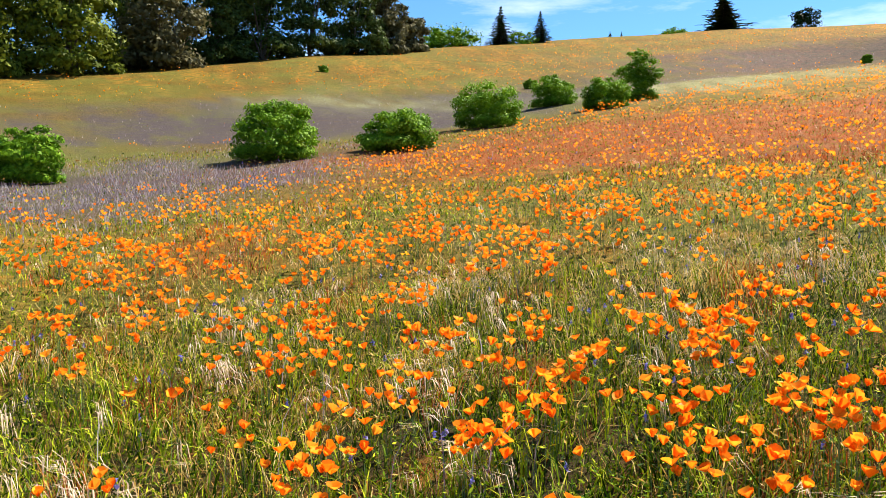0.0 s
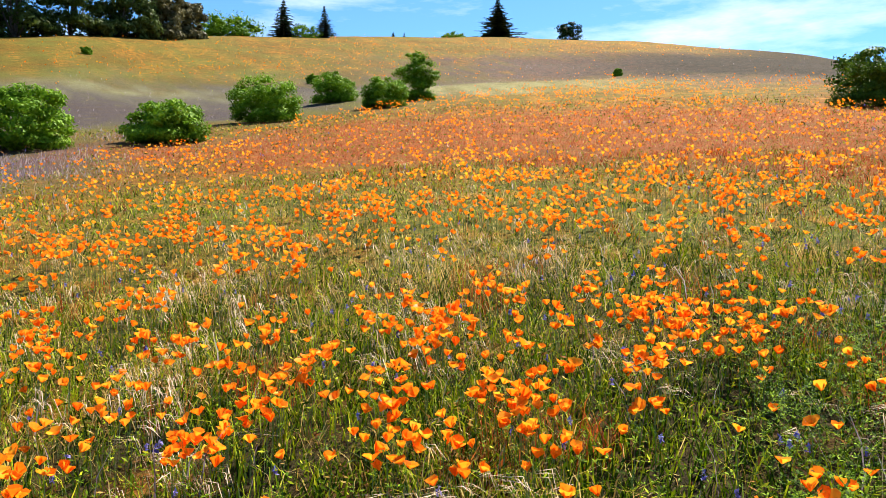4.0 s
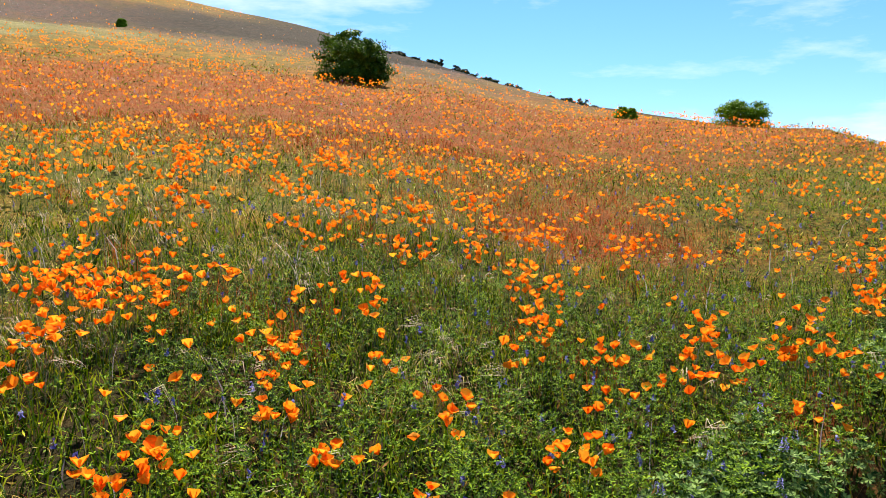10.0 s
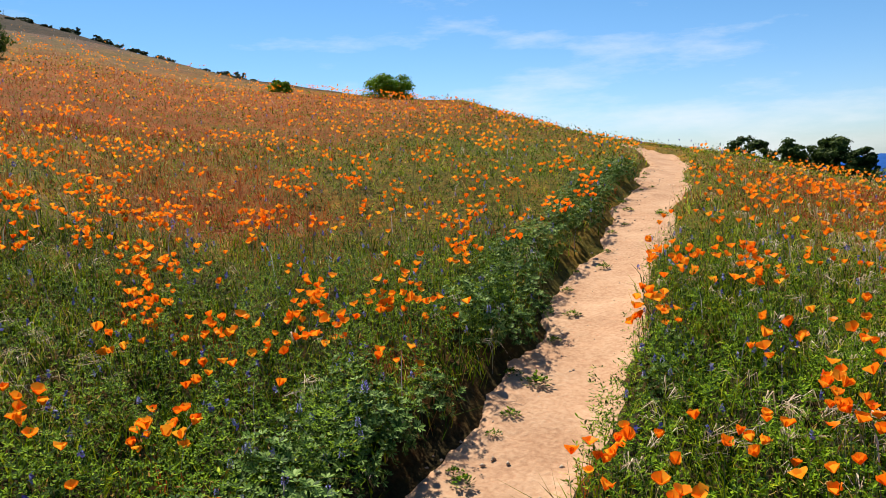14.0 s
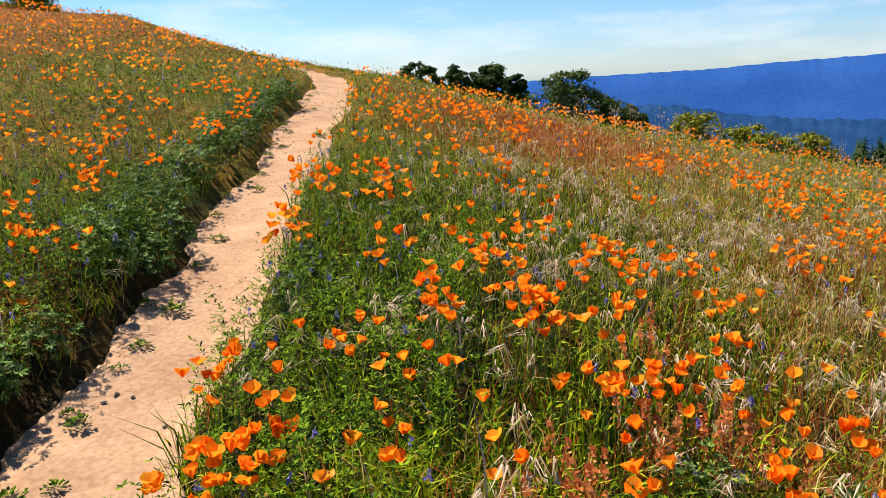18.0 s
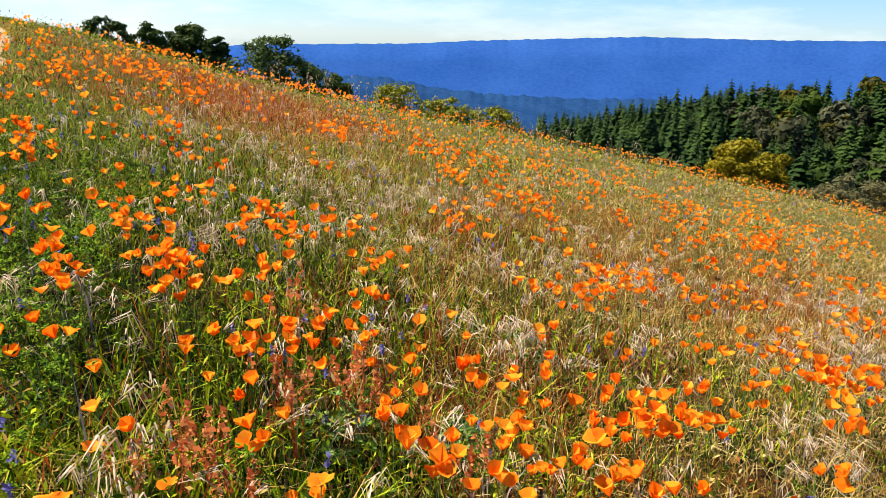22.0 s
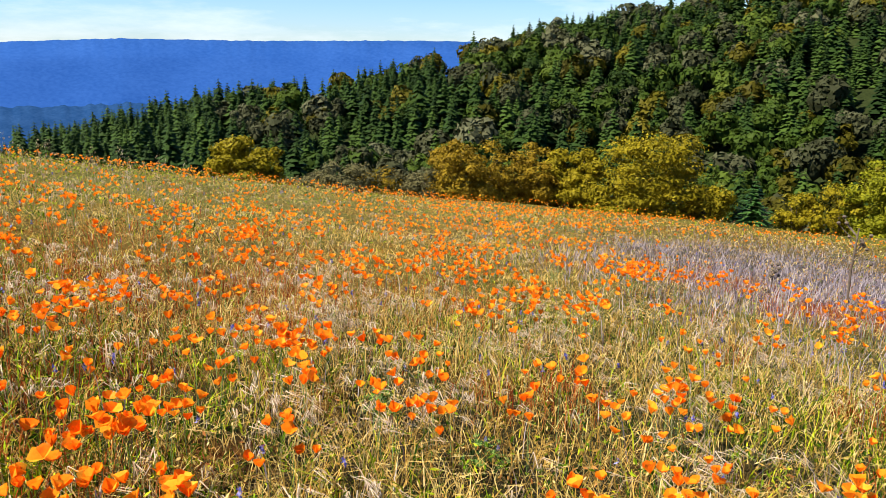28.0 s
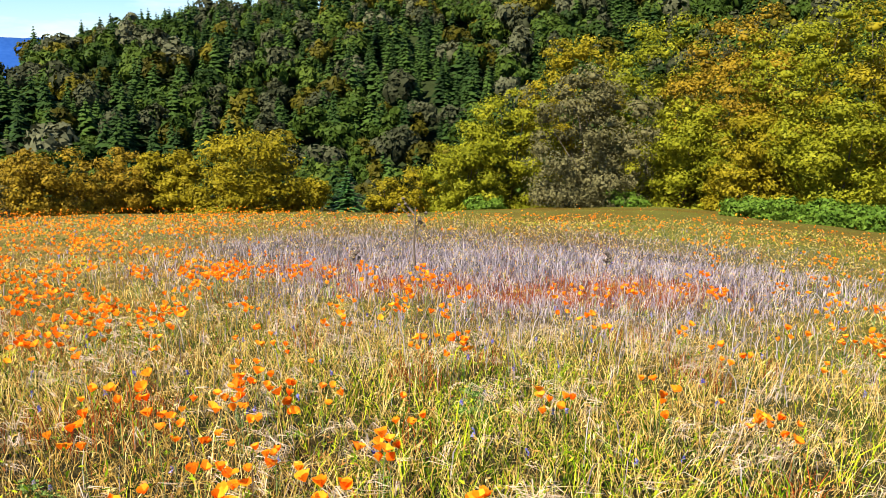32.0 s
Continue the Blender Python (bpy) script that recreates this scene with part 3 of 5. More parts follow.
# the rounded bushes above the trail: compass direction, distance, width, height
BUSHES = ((332.0, 23.0, 2.0, 1.45), (347.5, 25.3, 2.8, 1.7), (356.2, 24.9, 2.4, 1.25), (2.7, 33.3, 3.1, 1.75), (7.6, 45.5, 2.6, 1.7),
          (11.2, 35.4, 2.1, 1.35), (13.5, 41.3, 2.4, 2.5), (43.6, 28.1, 2.9, 1.75))


def scatter(n, r0, r1, power, weight=None, clear=0.0, view=VIEW):
    """Places in the meadow: density falls as distance to the power given; thinned by weight(cover, x, y)."""
    a = rng.uniform(*view, n)
    if view == VIEW:
        # a thinner stand goes on behind
        a = np.where(rng.random(n) < 0.13, rng.uniform(VIEW[1], VIEW[0] + 360, n), a)
    u = rng.random(n)
    p = 2.0 + power
    r = r0 * (r1 / r0) ** u if abs(p) < 1e-6 else (r0 ** p + u * (r1 ** p - r0 ** p)) ** (1 / p)
    x, y = polar(a, r)
    keep = (np.abs(trail(x, y) - 0.01) > TRAIL_HALF + 0.035 + clear + 0.04 * np.sin(x * 9)) | (x > 27)
    keep &= r < by_az(a, AZ, CDIST) * 1.12
    x, y, r = x[keep], y[keep], r[keep]
    clear_of = np.ones(len(x), bool)
    for ba, br, bw, bh in BUSHES:
        bx, by = polar(ba, br)
        clear_of &= np.hypot(x - bx, y - by) > 0.75 * bw
    x, y, r = x[clear_of], y[clear_of], r[clear_of]
    w = cover(x, y)
    if weight is not None:
        ok = rng.random(len(x)) < weight(w, x, y)
        x, y, r = x[ok], y[ok], r[ok]
    return x, y, ground(x, y), r


def blades(x, y, z, h, w, bend, plain=False):
    """Curved tapering blades, five corners and three triangles each."""
    n = len(x)
    th, ph = rng.uniform(0, 6.283, n), rng.uniform(0, 6.283, n)
    sx, sy = np.cos(ph) * w * 0.5, np.sin(ph) * w * 0.5
    lx, ly = np.cos(th) * bend * h, np.sin(th) * bend * h
    v = np.empty((n, 5, 3))
    b = np.stack([x, y, z - 0.02], -1)
    side = np.stack([sx, sy, np.zeros(n)], -1)
    mid = b + np.stack([lx * 0.3, ly * 0.3, h * 0.62], -1)
    tip = b + np.stack([lx, ly, h * (1 - 0.35 * np.minimum(bend, 1.6) ** 2 * 0.6)], -1)
    v[:, 0], v[:, 1], v[:, 2], v[:, 3], v[:, 4] = b - side, b + side, mid - side * 0.8, mid + side * 0.8, tip
    if plain:
        return v[:, [0, 1, 4]].reshape(-1, 3), np.arange(3 * n).reshape(-1, 3)
    f = np.array([(0, 1, 3), (0, 3, 2), (2, 3, 4)])[None] + 5 * np.arange(n)[:, None, None]
    return v.reshape(-1, 3), f.reshape(-1, 3)


def stuff(name, label, category, parts, material):
    """One uncountable plant cover from several batches of corners and faces."""
    vs, fs, k = [], [], 0
    for v, f in parts:
        vs.append(v)
        fs.append(f + k)
        k += len(v)
    if not vs or k == 0:
        return
    tagged(new(name, raw_mesh(name, np.concatenate(vs), np.concatenate(fs), material)), label, category, kind="stuff")


def grass(name, label, material, weight, share, h0, h1, width, bend):
    parts = []
    for n, r0, r1, power, grow in ((int(170000 * share), 0.12, 7.0, -0.85, 0.0), (int(90000 * share), 7.0, 14.0, -1.3, 0.75), (int(90000 * share), 14.0, 32.0, -1.6, 0.6), (int(60000 * share), 32.0, 210.0, -1.4, 0.5)):
        x, y, z, r = scatter(n, r0, r1, power, weight)
        k = np.maximum(r / 6.0, 1.0) ** grow
        kh = np.where(r > 7, 0.65, 1.0)
        h = rng.uniform(h0, h1, len(x)) * kh * (0.72 + 0.38 * fbm(x, y, 1.1, 3, 6.0))
        parts.append(blades(x, y, z, h, rng.uniform(0.6, 1.3, len(x)) * width * k, rng.uniform(bend * 0.3, bend, len(x)) * np.where(r > 7, 1.6, 1.0), r0 >= 14))
    stuff(name, label, "grass", parts, material)


def beside(x, y):
    """1 on the green shoulder just below the trail."""
    a = wrap(np.degrees(np.arctan2(x - CX, y - CY)))
    return smooth((a - 88) / 6) * smooth((126 - a) / 12) * smooth((12 - np.hypot(x - CX, y - CY)) / 6)


def w_green(w, x, y):
    return np.clip(0.85 - 0.8 * w["purple"] - 0.6 * w["red"] - 0.5 * w["pale"] - 0.56 * w["south"] - 0.35 * w["forb"] + 0.3 * fbm(x, y, 4.0, 2, 3.0) + 0.4 * beside(x, y), 0.05, 1) * (1 - 0.8 * w["flank"])


# how far out the crest line shows, as a share of the crest's distance
BROW_AZ = np.array([46, 55, 60, 70, 76.5, 84, 90, 100, 110, 120, 130, 145, 165, 185], float)
BROW_SHARE = np.array([1.0, 0.72, 0.70, 0.68, 0.66, 0.66, 0.66, 0.68, 0.70, 0.76, 0.90, 1.1, 1.1, 0.95])


def brow(x, y):
    """Fades plants out towards the crest line."""
    a = wrap(np.degrees(np.arctan2(x - CX, y - CY)))
    d = by_az(a, AZ, CDIST) * np.interp(a, BROW_AZ, BROW_SHARE)
    return smooth((d - np.hypot(x - CX, y - CY)) / (0.4 * d))



def upslope(x, y):
    """1 on the flowery slope some way above the trail, 0 near by and on the lower meadow."""
    a = wrap(np.degrees(np.arctan2(x - CX, y - CY)))
    return smooth((np.hypot(x - CX, y - CY) - 7) / 9) * smooth((104 - a) / 16)


def w_dry(w, x, y):
    return np.clip(0.30 + 0.45 * fbm(x, y, 2.3, 3, 8.0) + 0.5 * w["pale"] + 0.48 * w["south"] - 0.5 * w["forb"], 0.03, 1) * (1 - 0.6 * w["purple"]) * (1 - 0.6 * smooth((np.hypot(x - CX, y - CY) - 25) / 40)) * (1 - 0.6 * upslope(x, y)) * (1 - 0.55 * beside(x, y)) * (1 - 0.9 * w["flank"])


grass("green_grass", "fresh green meadow grass blades", M_GRASS, w_green, 1.0, 0.12, 0.30, 0.0070, 1.1)
grass("dry_grass", "straw-coloured dry grass stalks among the green", M_DRY, w_dry, 0.7, 0.14, 0.32, 0.0045, 1.5)
grass("lilac_grass", "greyish lilac seeding grass in drifts", M_PURPLE, lambda w, x, y: np.clip(w["purple"] * 1.1 + 0.003, 0, 1) * (1 - 0.7 * w["red"]) * (1 - 0.75 * smooth((np.hypot(x, y) - 28) / 20)) * (1 - 0.9 * w["flank"]), 1.5, 0.22, 0.48, 0.0060, 0.45)
grass("red_sorrel", "thin rust-red sorrel stalks in drifts", M_SORREL,
      lambda w, x, y: np.clip(w["red"] * 0.8 + 0.25 * (fbm(x, y, 1.9, 2, 12.0) > 0.6) * (1 - beside(x, y)), 0, 1) * (0.4 + 0.6 * brow(x, y)), 2.0, 0.16, 0.36, 0.0046, 0.6)


def awns():
    """Nodding bunches of pale brome awns."""
    parts = []
    for n, r0, r1, power, grow in ((17000, 0.6, 7.0, -0.4, 0.0), (9000, 7.0, 24.0, -1.7, 0.3)):
        x, y, z, r = scatter(n, r0, r1, power, lambda w, x, y: np.clip(0.10 + 0.22 * beside(x, y) + 0.95 * (fbm(x, y, 1.5, 3, 9.0) - 0.05) - 0.35 * w["forb"] + 0.45 * w["pale"] + 0.16 * w["south"], 0, 1) * (1 - 0.75 * upslope(x, y)) * brow(x, y))
        m = len(x)
        k = 5
        grown = np.maximum(r / 6, 1) ** grow
        wind = rng.normal(-0.5, 0.5, m)
        th = np.repeat(wind, k) + rng.normal(0, 0.24, m * k)
        X, Y = np.repeat(x, k) + rng.normal(0, 0.008, m * k), np.repeat(y, k) + rng.normal(0, 0.008, m * k)
        Z = np.repeat(z + rng.uniform(0.12, 0.26, m), k) + rng.normal(0, 0.008, m * k)
        L = rng.uniform(0.08, 0.20, m * k) * np.repeat(grown, k) ** 0.6
        wd = rng.uniform(0.0022, 0.0058, m * k) * np.repeat(grown, k)
        d = np.stack([np.cos(th), np.sin(th), np.zeros(m * k)], -1)
        s = np.stack([-np.sin(th), np.cos(th), np.zeros(m * k)], -1) * wd[:, None] * 0.5
        b = np.stack([X, Y, Z], -1)
        mid = b + d * (L * 0.5)[:, None] + np.array([0, 0, 1.0]) * (L * 0.05 * rng.uniform(-1, 3, m * k))[:, None]
        tip = b + d * (L * rng.uniform(0.6, 1.0, m * k))[:, None] - np.array([0, 0, 1.0]) * (L * np.repeat(rng.uniform(0.0, 0.9, m), k))[:, None]
        v = np.stack([b - s * 0.12, b + s * 0.12, mid - s, mid + s, tip], 1)
        f = np.array([(0, 1, 3), (0, 3, 2), (2, 3, 4)])[None] + 5 * np.arange(m * k)[:, None, None]
        parts.append((v.reshape(-1, 3), f.reshape(-1, 3)))
        parts.append(blades(x, y, z, rng.uniform(0.16, 0.28, m), 0.002 * grown, np.full(m, 0.3)))
    stuff("nodding_brome", "silvery nodding brome awns bent by the wind", "grass", parts, M_SILVER)


awns()


def forbs():
    """Palmate lupine leaves and finely cut poppy leaves low in the sward."""
    parts = []
    for n, r0, r1, power, grow, view in ((34000, 0.15, 6.0, -0.4, 0.0, VIEW), (60000, 1.3, 6.0, -0.5, 0.0, (30, 104)), (60000, 6.0, 20.0, -1.4, 0.9, (40, 104)), (16000, 6.0, 20.0, -1.4, 0.9, VIEW)):
        x, y, z, r = scatter(n, r0, r1, power, clear=0.05, view=view, weight=lambda w, x, y: np.clip(0.07 + 1.4 * w["forb"] * (0.30 + 0.70 * (fbm(x, y, 0.45, 2, 4.0) > -0.30)) + 0.25 * fbm(x, y, 1.3, 2, 14.0), 0.02, 1) * (0.25 + 0.75 * brow(x, y)))
        m, k = len(x), 5 if r0 < 3 else 3
        grown = np.maximum(r / 6, 1) ** grow
        tilt = rng.normal(0, 0.35, (m, 2))
        c = np.stack([x, y, z + rng.uniform(0.09, 0.25, m) * (0.25 + 0.75 * brow(x, y)) * np.clip(0.85 + 1.3 * fbm(x, y, 0.45, 2, 4.0) + 0.20 * np.exp(-((trail(x, y) - 0.65) / 0.25) ** 2), 0.15, 1.7)], -1)
        ang = rng.uniform(0, 6.28, m)[:, None] + np.arange(k) * 6.283 / k
        L = (rng.uniform(0.010, 0.021, m) * grown)[:, None] * rng.uniform(0.8, 1.1, (m, k))
        out = np.stack([np.cos(ang), np.sin(ang), 0.35 + 0 * ang + tilt[:, :1] * np.cos(ang) + tilt[:, 1:] * np.sin(ang)], -1)
        side = np.stack([-np.sin(ang), np.cos(ang), 0 * ang], -1)
        b = np.repeat(c[:, None], k, 1)
        v = np.stack([b, b + out * (L * 0.6)[..., None] + side * (L * 0.22)[..., None], b + out * L[..., None], b + out * (L * 0.6)[..., None] - side * (L * 0.22)[..., None]], 2)
        q = m * k
        f = np.array([(0, 1, 2), (0, 2, 3)] if r0 < 3 else [(0, 1, 3), (1, 2, 3)])[None] + 4 * np.arange(q)[:, None, None]
        parts.append((v.reshape(-1, 3), f.reshape(-1, 3)))
    stuff("lupine_leaves", "low bluish-green lupine and poppy foliage", "foliage", parts, M_FORB)


forbs()


def leaflets(name, label, material, n_near, n_mid, weight, lo, hi, size):
    """Small leaves and leaf tips at all heights of the sward, turned every way."""
    parts = []
    for n, r0, r1, power, grow in ((n_near, 0.12, 7.0, -0.85, 0.0), (n_mid, 7.0, 30.0, -1.5, 0.9)):
        x, y, z, r = scatter(n, r0, r1, power, weight)
        m = len(x)
        s = rng.uniform(0.5, 1.4, m) * size * np.maximum(r / 7, 1) ** grow
        tall = 0.75 + 0.8 * fbm(x, y, 0.6, 2, 4.0) + 0.4 * np.exp(-((trail(x, y) - 0.65) / 0.35) ** 2)
        c = np.stack([x, y, z + (lo + (hi - lo) * np.sqrt(rng.random(m))) * (0.30 + 0.70 * brow(x, y)) * np.clip(tall, 0.2, 1.6)], -1)
        d = rng.normal(0, 1, (m, 3)) + np.array([0, 0, 0.5])
        d /= np.linalg.norm(d, axis=1)[:, None]
        e = np.cross(d, rng.normal(0, 1, (m, 3)))
        e /= np.linalg.norm(e, axis=1)[:, None] + 1e-9
        s = s[:, None]
        v = np.stack([c - d * s, c - e * s * 0.28, c + d * s, c + e * s * 0.28], 1).reshape(-1, 3)
        i = 4 * np.arange(m)[:, None, None]
        f = np.array([(0, 1, 2), (0, 2, 3)])[None] + i
        parts.append((v, f.reshape(-1, 3)))
    stuff(name, label, "foliage", parts, material)


leaflets("meadow_leaves", "small green leaves filling the sward", M_GRASS, 190000, 110000,
         lambda w, x, y: np.clip(0.75 - 0.6 * w["purple"] - 0.4 * w["red"] - 0.55 * w["south"] - 0.45 * w["forb"], 0.05, 1), 0.02, 0.24, 0.0135)
leaflets("dry_bits", "dry straw-coloured leaf tips and husks in the sward", M_DRY, 60000, 90000,
         lambda w, x, y: np.clip(0.35 + 0.4 * fbm(x, y, 2.3, 3, 8.0) + 0.7 * w["south"] - 0.4 * w["forb"], 0.05, 1) * (1 - 0.6 * upslope(x, y)), 0.04, 0.26, 0.012)


leaflets("rusty_bits", "small rust-brown seed heads and sorrel among the grass", M_RUST, 36000, 70000,
         lambda w, x, y: np.clip((0.12 + 0.7 * fbm(x, y, 1.9, 3, 12.0)) * (1 - 0.7 * beside(x, y)) + 0.4 * w["red"] - 0.4 * w["forb"] + 0.15 * w["south"], 0.03, 1), 0.06, 0.28, 0.013)


def lupines():
    parts = []
    for n, r0, r1, power, grow in ((5200, 1.2, 7.0, 0.0, 0.0), (5000, 7.0, 24.0, -1.7, 0.4)):
        x, y, z, r = scatter(n, r0, r1, power, lambda w, x, y: np.clip(0.04 + 0.9 * w["forb"] * (fbm(x, y, 0.8, 2, 5.0) > 0.05) + 0.4 * (fbm(x, y, 1.1, 2, 21.0) > 0.52), 0, 0.9))
        m, k = len(x), 11
        grown = np.maximum(r / 6, 1) ** grow
        t = np.tile(np.linspace(0, 1, k), (m, 1))
        ang = rng.uniform(0, 6.28, (m, k))
        rad = (0.007 * (1 - 0.6 * t)) * grown[:, None]
        top = rng.uniform(0.16, 0.27, m)
        c = np.stack([x[:, None] + np.cos(ang) * rad, y[:, None] + np.sin(ang) * rad, (z + top)[:, None] + t * 0.028 * grown[:, None]], -1)
        s = (0.0042 * grown)[:, None, None] * rng.normal(0, 1, (m, k, 3))
        s2 = (0.0042 * grown)[:, None, None] * rng.normal(0, 1, (m, k, 3))
        v = np.stack([c - s, c + s2, c + s, c - s2], 2)
        f = np.array([(0, 1, 2), (0, 2, 3)])[None] + 4 * np.arange(m * k)[:, None, None]
        parts.append((v.reshape(-1, 3), f.reshape(-1, 3)))
    stuff("lupine_flowers", "small blue-violet lupine spikes", "flower", parts, M_BLUE)


lupines()


def wild_oats():
    """Tall thin stalks with pale hanging heads near the brow."""
    n = 110
    a, r = rng.uniform(107, 138, n), rng.uniform(9, 20, n)
    x, y = polar(a, r)
    z = ground(x, y)
    h = rng.uniform(0.40, 0.72, n)
    parts = [blades(x, y, z, h, np.full(n, 0.006), np.full(n, 0.12))]
    k = 9
    t = rng.uniform(0.72, 1.0, (n, k))
    c = np.stack([x[:, None] + rng.normal(0, 0.035, (n, k)), y[:, None] + rng.normal(0, 0.035, (n, k)), z[:, None] + h[:, None] * t], -1)
    d = np.array([0, 0, -1.0]) * 0.026 + rng.normal(0, 0.006, (n, k, 3))
    e = rng.normal(0, 0.007, (n, k, 3))
    v = np.stack([c - d * 0.3, c + e, c + d, c - e], 2).reshape(-1, 3)
    f = np.array([(0, 1, 2), (0, 2, 3)])[None] + 4 * np.arange(n * k)[:, None, None]
    parts.append((v, f.reshape(-1, 3)))
    stuff("wild_oats", "tall pale wild oat stalks with hanging heads", "grass", parts, M_SILVER)


wild_oats()


# ---- poppies ----
def petal_corners(cup, wide, long, cols=3, wave=0.0):
    """One petal that stands on the flower's middle: cup 0 is a closed goblet, 1 lies open."""
    lean = 0.25 + 1.0 * cup
    pts = []
    for t, w in ((0.0, 0.12), (0.35, 0.62), (0.72, 1.0), (1.0, 0.84)):
        a = lean * (0.75 + 0.45 * t)
        out, up = long * t * math.sin(a), long * t * math.cos(a)
        for s in np.linspace(-1, 1, cols):
            rim = (0.06 * (1 - abs(s)) + wave * math.sin(4.5 * s + 9 * wave + cup * 20)) * long * t ** 3
            pts.append((s * w * wide, out + 0.20 * long * min(t, 0.7) * (0.6 - abs(s)) + 0.8 * rim * math.sin(3 * s), up + rim))
    return np.array(pts)


PETAL_FACES = np.array([(i * 5 + j, i * 5 + j + 1, i * 5 + j + 6, i * 5 + j + 5) for i in range(3) for j in range(4)])


def poppy_density(w, x, y):
    return np.clip(w["poppy"] * 0.75, 0, 1) * brow(x, y)


# the nearest ones stand singly
def bm_tube(points, radii, sides=5):
    bm = bmesh.new()
    rings = []
    for (p, r) in zip(points, radii):
        rings.append([bm.verts.new((p[0] + r * math.cos(6.2832 * k / sides), p[1] + r * math.sin(6.2832 * k / sides), p[2])) for k in range(sides)])
    for a, b in zip(rings, rings[1:]):
        for k in range(sides):
            bm.faces.new((a[k], a[(k + 1) % sides], b[(k + 1) % sides], b[k]))
    bm.faces.new(rings[-1])
    return bm


def part(name, bm, material, parent, label=""):
    me = bpy.data.meshes.new(name)
    bm.to_mesh(me)
    bm.free()
    me.materials.append(material)
    ob = new(name, me)
    ob.parent = parent
    if label:
        ob["label"] = label
    return ob


def mesh_part(name, me, parent, label=""):
    ob = new(name, me)
    ob.parent = parent
    if label:
        ob["label"] = label
    return ob


def poppy(cup, height, lean):
    root = new("poppy")
    tagged(root, "orange California poppy in bloom on a thin green stem" if cup < 0.75 else "wide open orange California poppy on a thin stem", "flower", "poppies in the meadow")
    part("stem", bm_tube([(0, 0, -0.02), (lean * 0.3, 0, height * 0.5), (lean, 0, height)], [0.0022, 0.0018, 0.0015], 4), M_STEM, root)
    part("receptacle", bm_tube([(lean, 0, height - 0.004), (lean, 0, height), (lean, 0, height + 0.010)], [0.0015, 0.006, 0.002], 6), M_STEM, root)
    shapes = [raw_mesh("petal", petal_corners(cup + c, 0.0225 * w, 0.036, 5, f), PETAL_FACES, M_PETAL) for c, w, f in ((0.0, 1.0, 0.10), (0.14, 1.12, -0.13))]
    for me in shapes:
        for p in me.polygons:
            p.use_smooth = True
    for k in range(4):
        ob = mesh_part("petal", shapes[k % 2], root)
        ob.matrix_basis = pose(lean, 0, height + 0.002, 11 * math.sin(k * 2.2 + height * 40), 9 * math.cos(k * 3.1), 90 * k + 12 * math.sin(k * 5)) @ Matrix.Scale(1.0 + 0.08 * math.sin(3 * k + cup * 9), 4)
    return root


def plants(n, r0, r1, power, most, spread):
    """Poppy plants with several blooms each: places of the single blooms."""
    x, y, z, r = scatter(n, r0, r1, power, poppy_density, 0.05)
    k = rng.integers(1, most + 1, len(x))
    x, y = np.repeat(x, k), np.repeat(y, k)
    x, y = x + rng.normal(0, spread, len(x)), y + rng.normal(0, spread, len(x))
    ok = (np.abs(trail(x, y)) > TRAIL_HALF + 0.05) & (np.hypot(x - CX, y - CY) > 1.0)
    x, y = x[ok], y[ok]
    return x, y, ground(x, y), np.hypot(x - CX, y - CY)


px_, py_, pz_, pr_ = plants(9000, 1.05, 10.0, -0.45, 9, 0.060)
order = np.argsort(pr_)
NEAR = 260
prototypes = [poppy(c, h, l) for c, h, l in ((0.05, 0.29, 0.02), (0.2, 0.33, 0.04), (0.35, 0.27, -0.03), (0.42, 0.31, 0.02), (0.5, 0.30, 0.05), (0.25, 0.24, 0.0), (0.12, 0.34, 0.03), (0.4, 0.36, -0.02), (0.52, 0.28, 0.04), (0.45, 0.33, -0.05), (0.3, 0.30, 0.06), (0.1, 0.25, -0.02))]
for n, i in enumerate(order[:NEAR]):
    src = prototypes[int(rng.integers(len(prototypes)))]
    k = float(rng.uniform(0.64, 0.88))
    m = pose(float(px_[i]), float(py_[i]), float(pz_[i]), float(rng.normal(0, 10)), float(rng.normal(0, 10)), float(rng.uniform(0, 360))) @ Matrix.Scale(k, 4)
    if n < len(prototypes):
        prototypes[n].matrix_basis = m
    else:
        ob = copy_thing(src, m)
        ob.scale = (k, k, k)


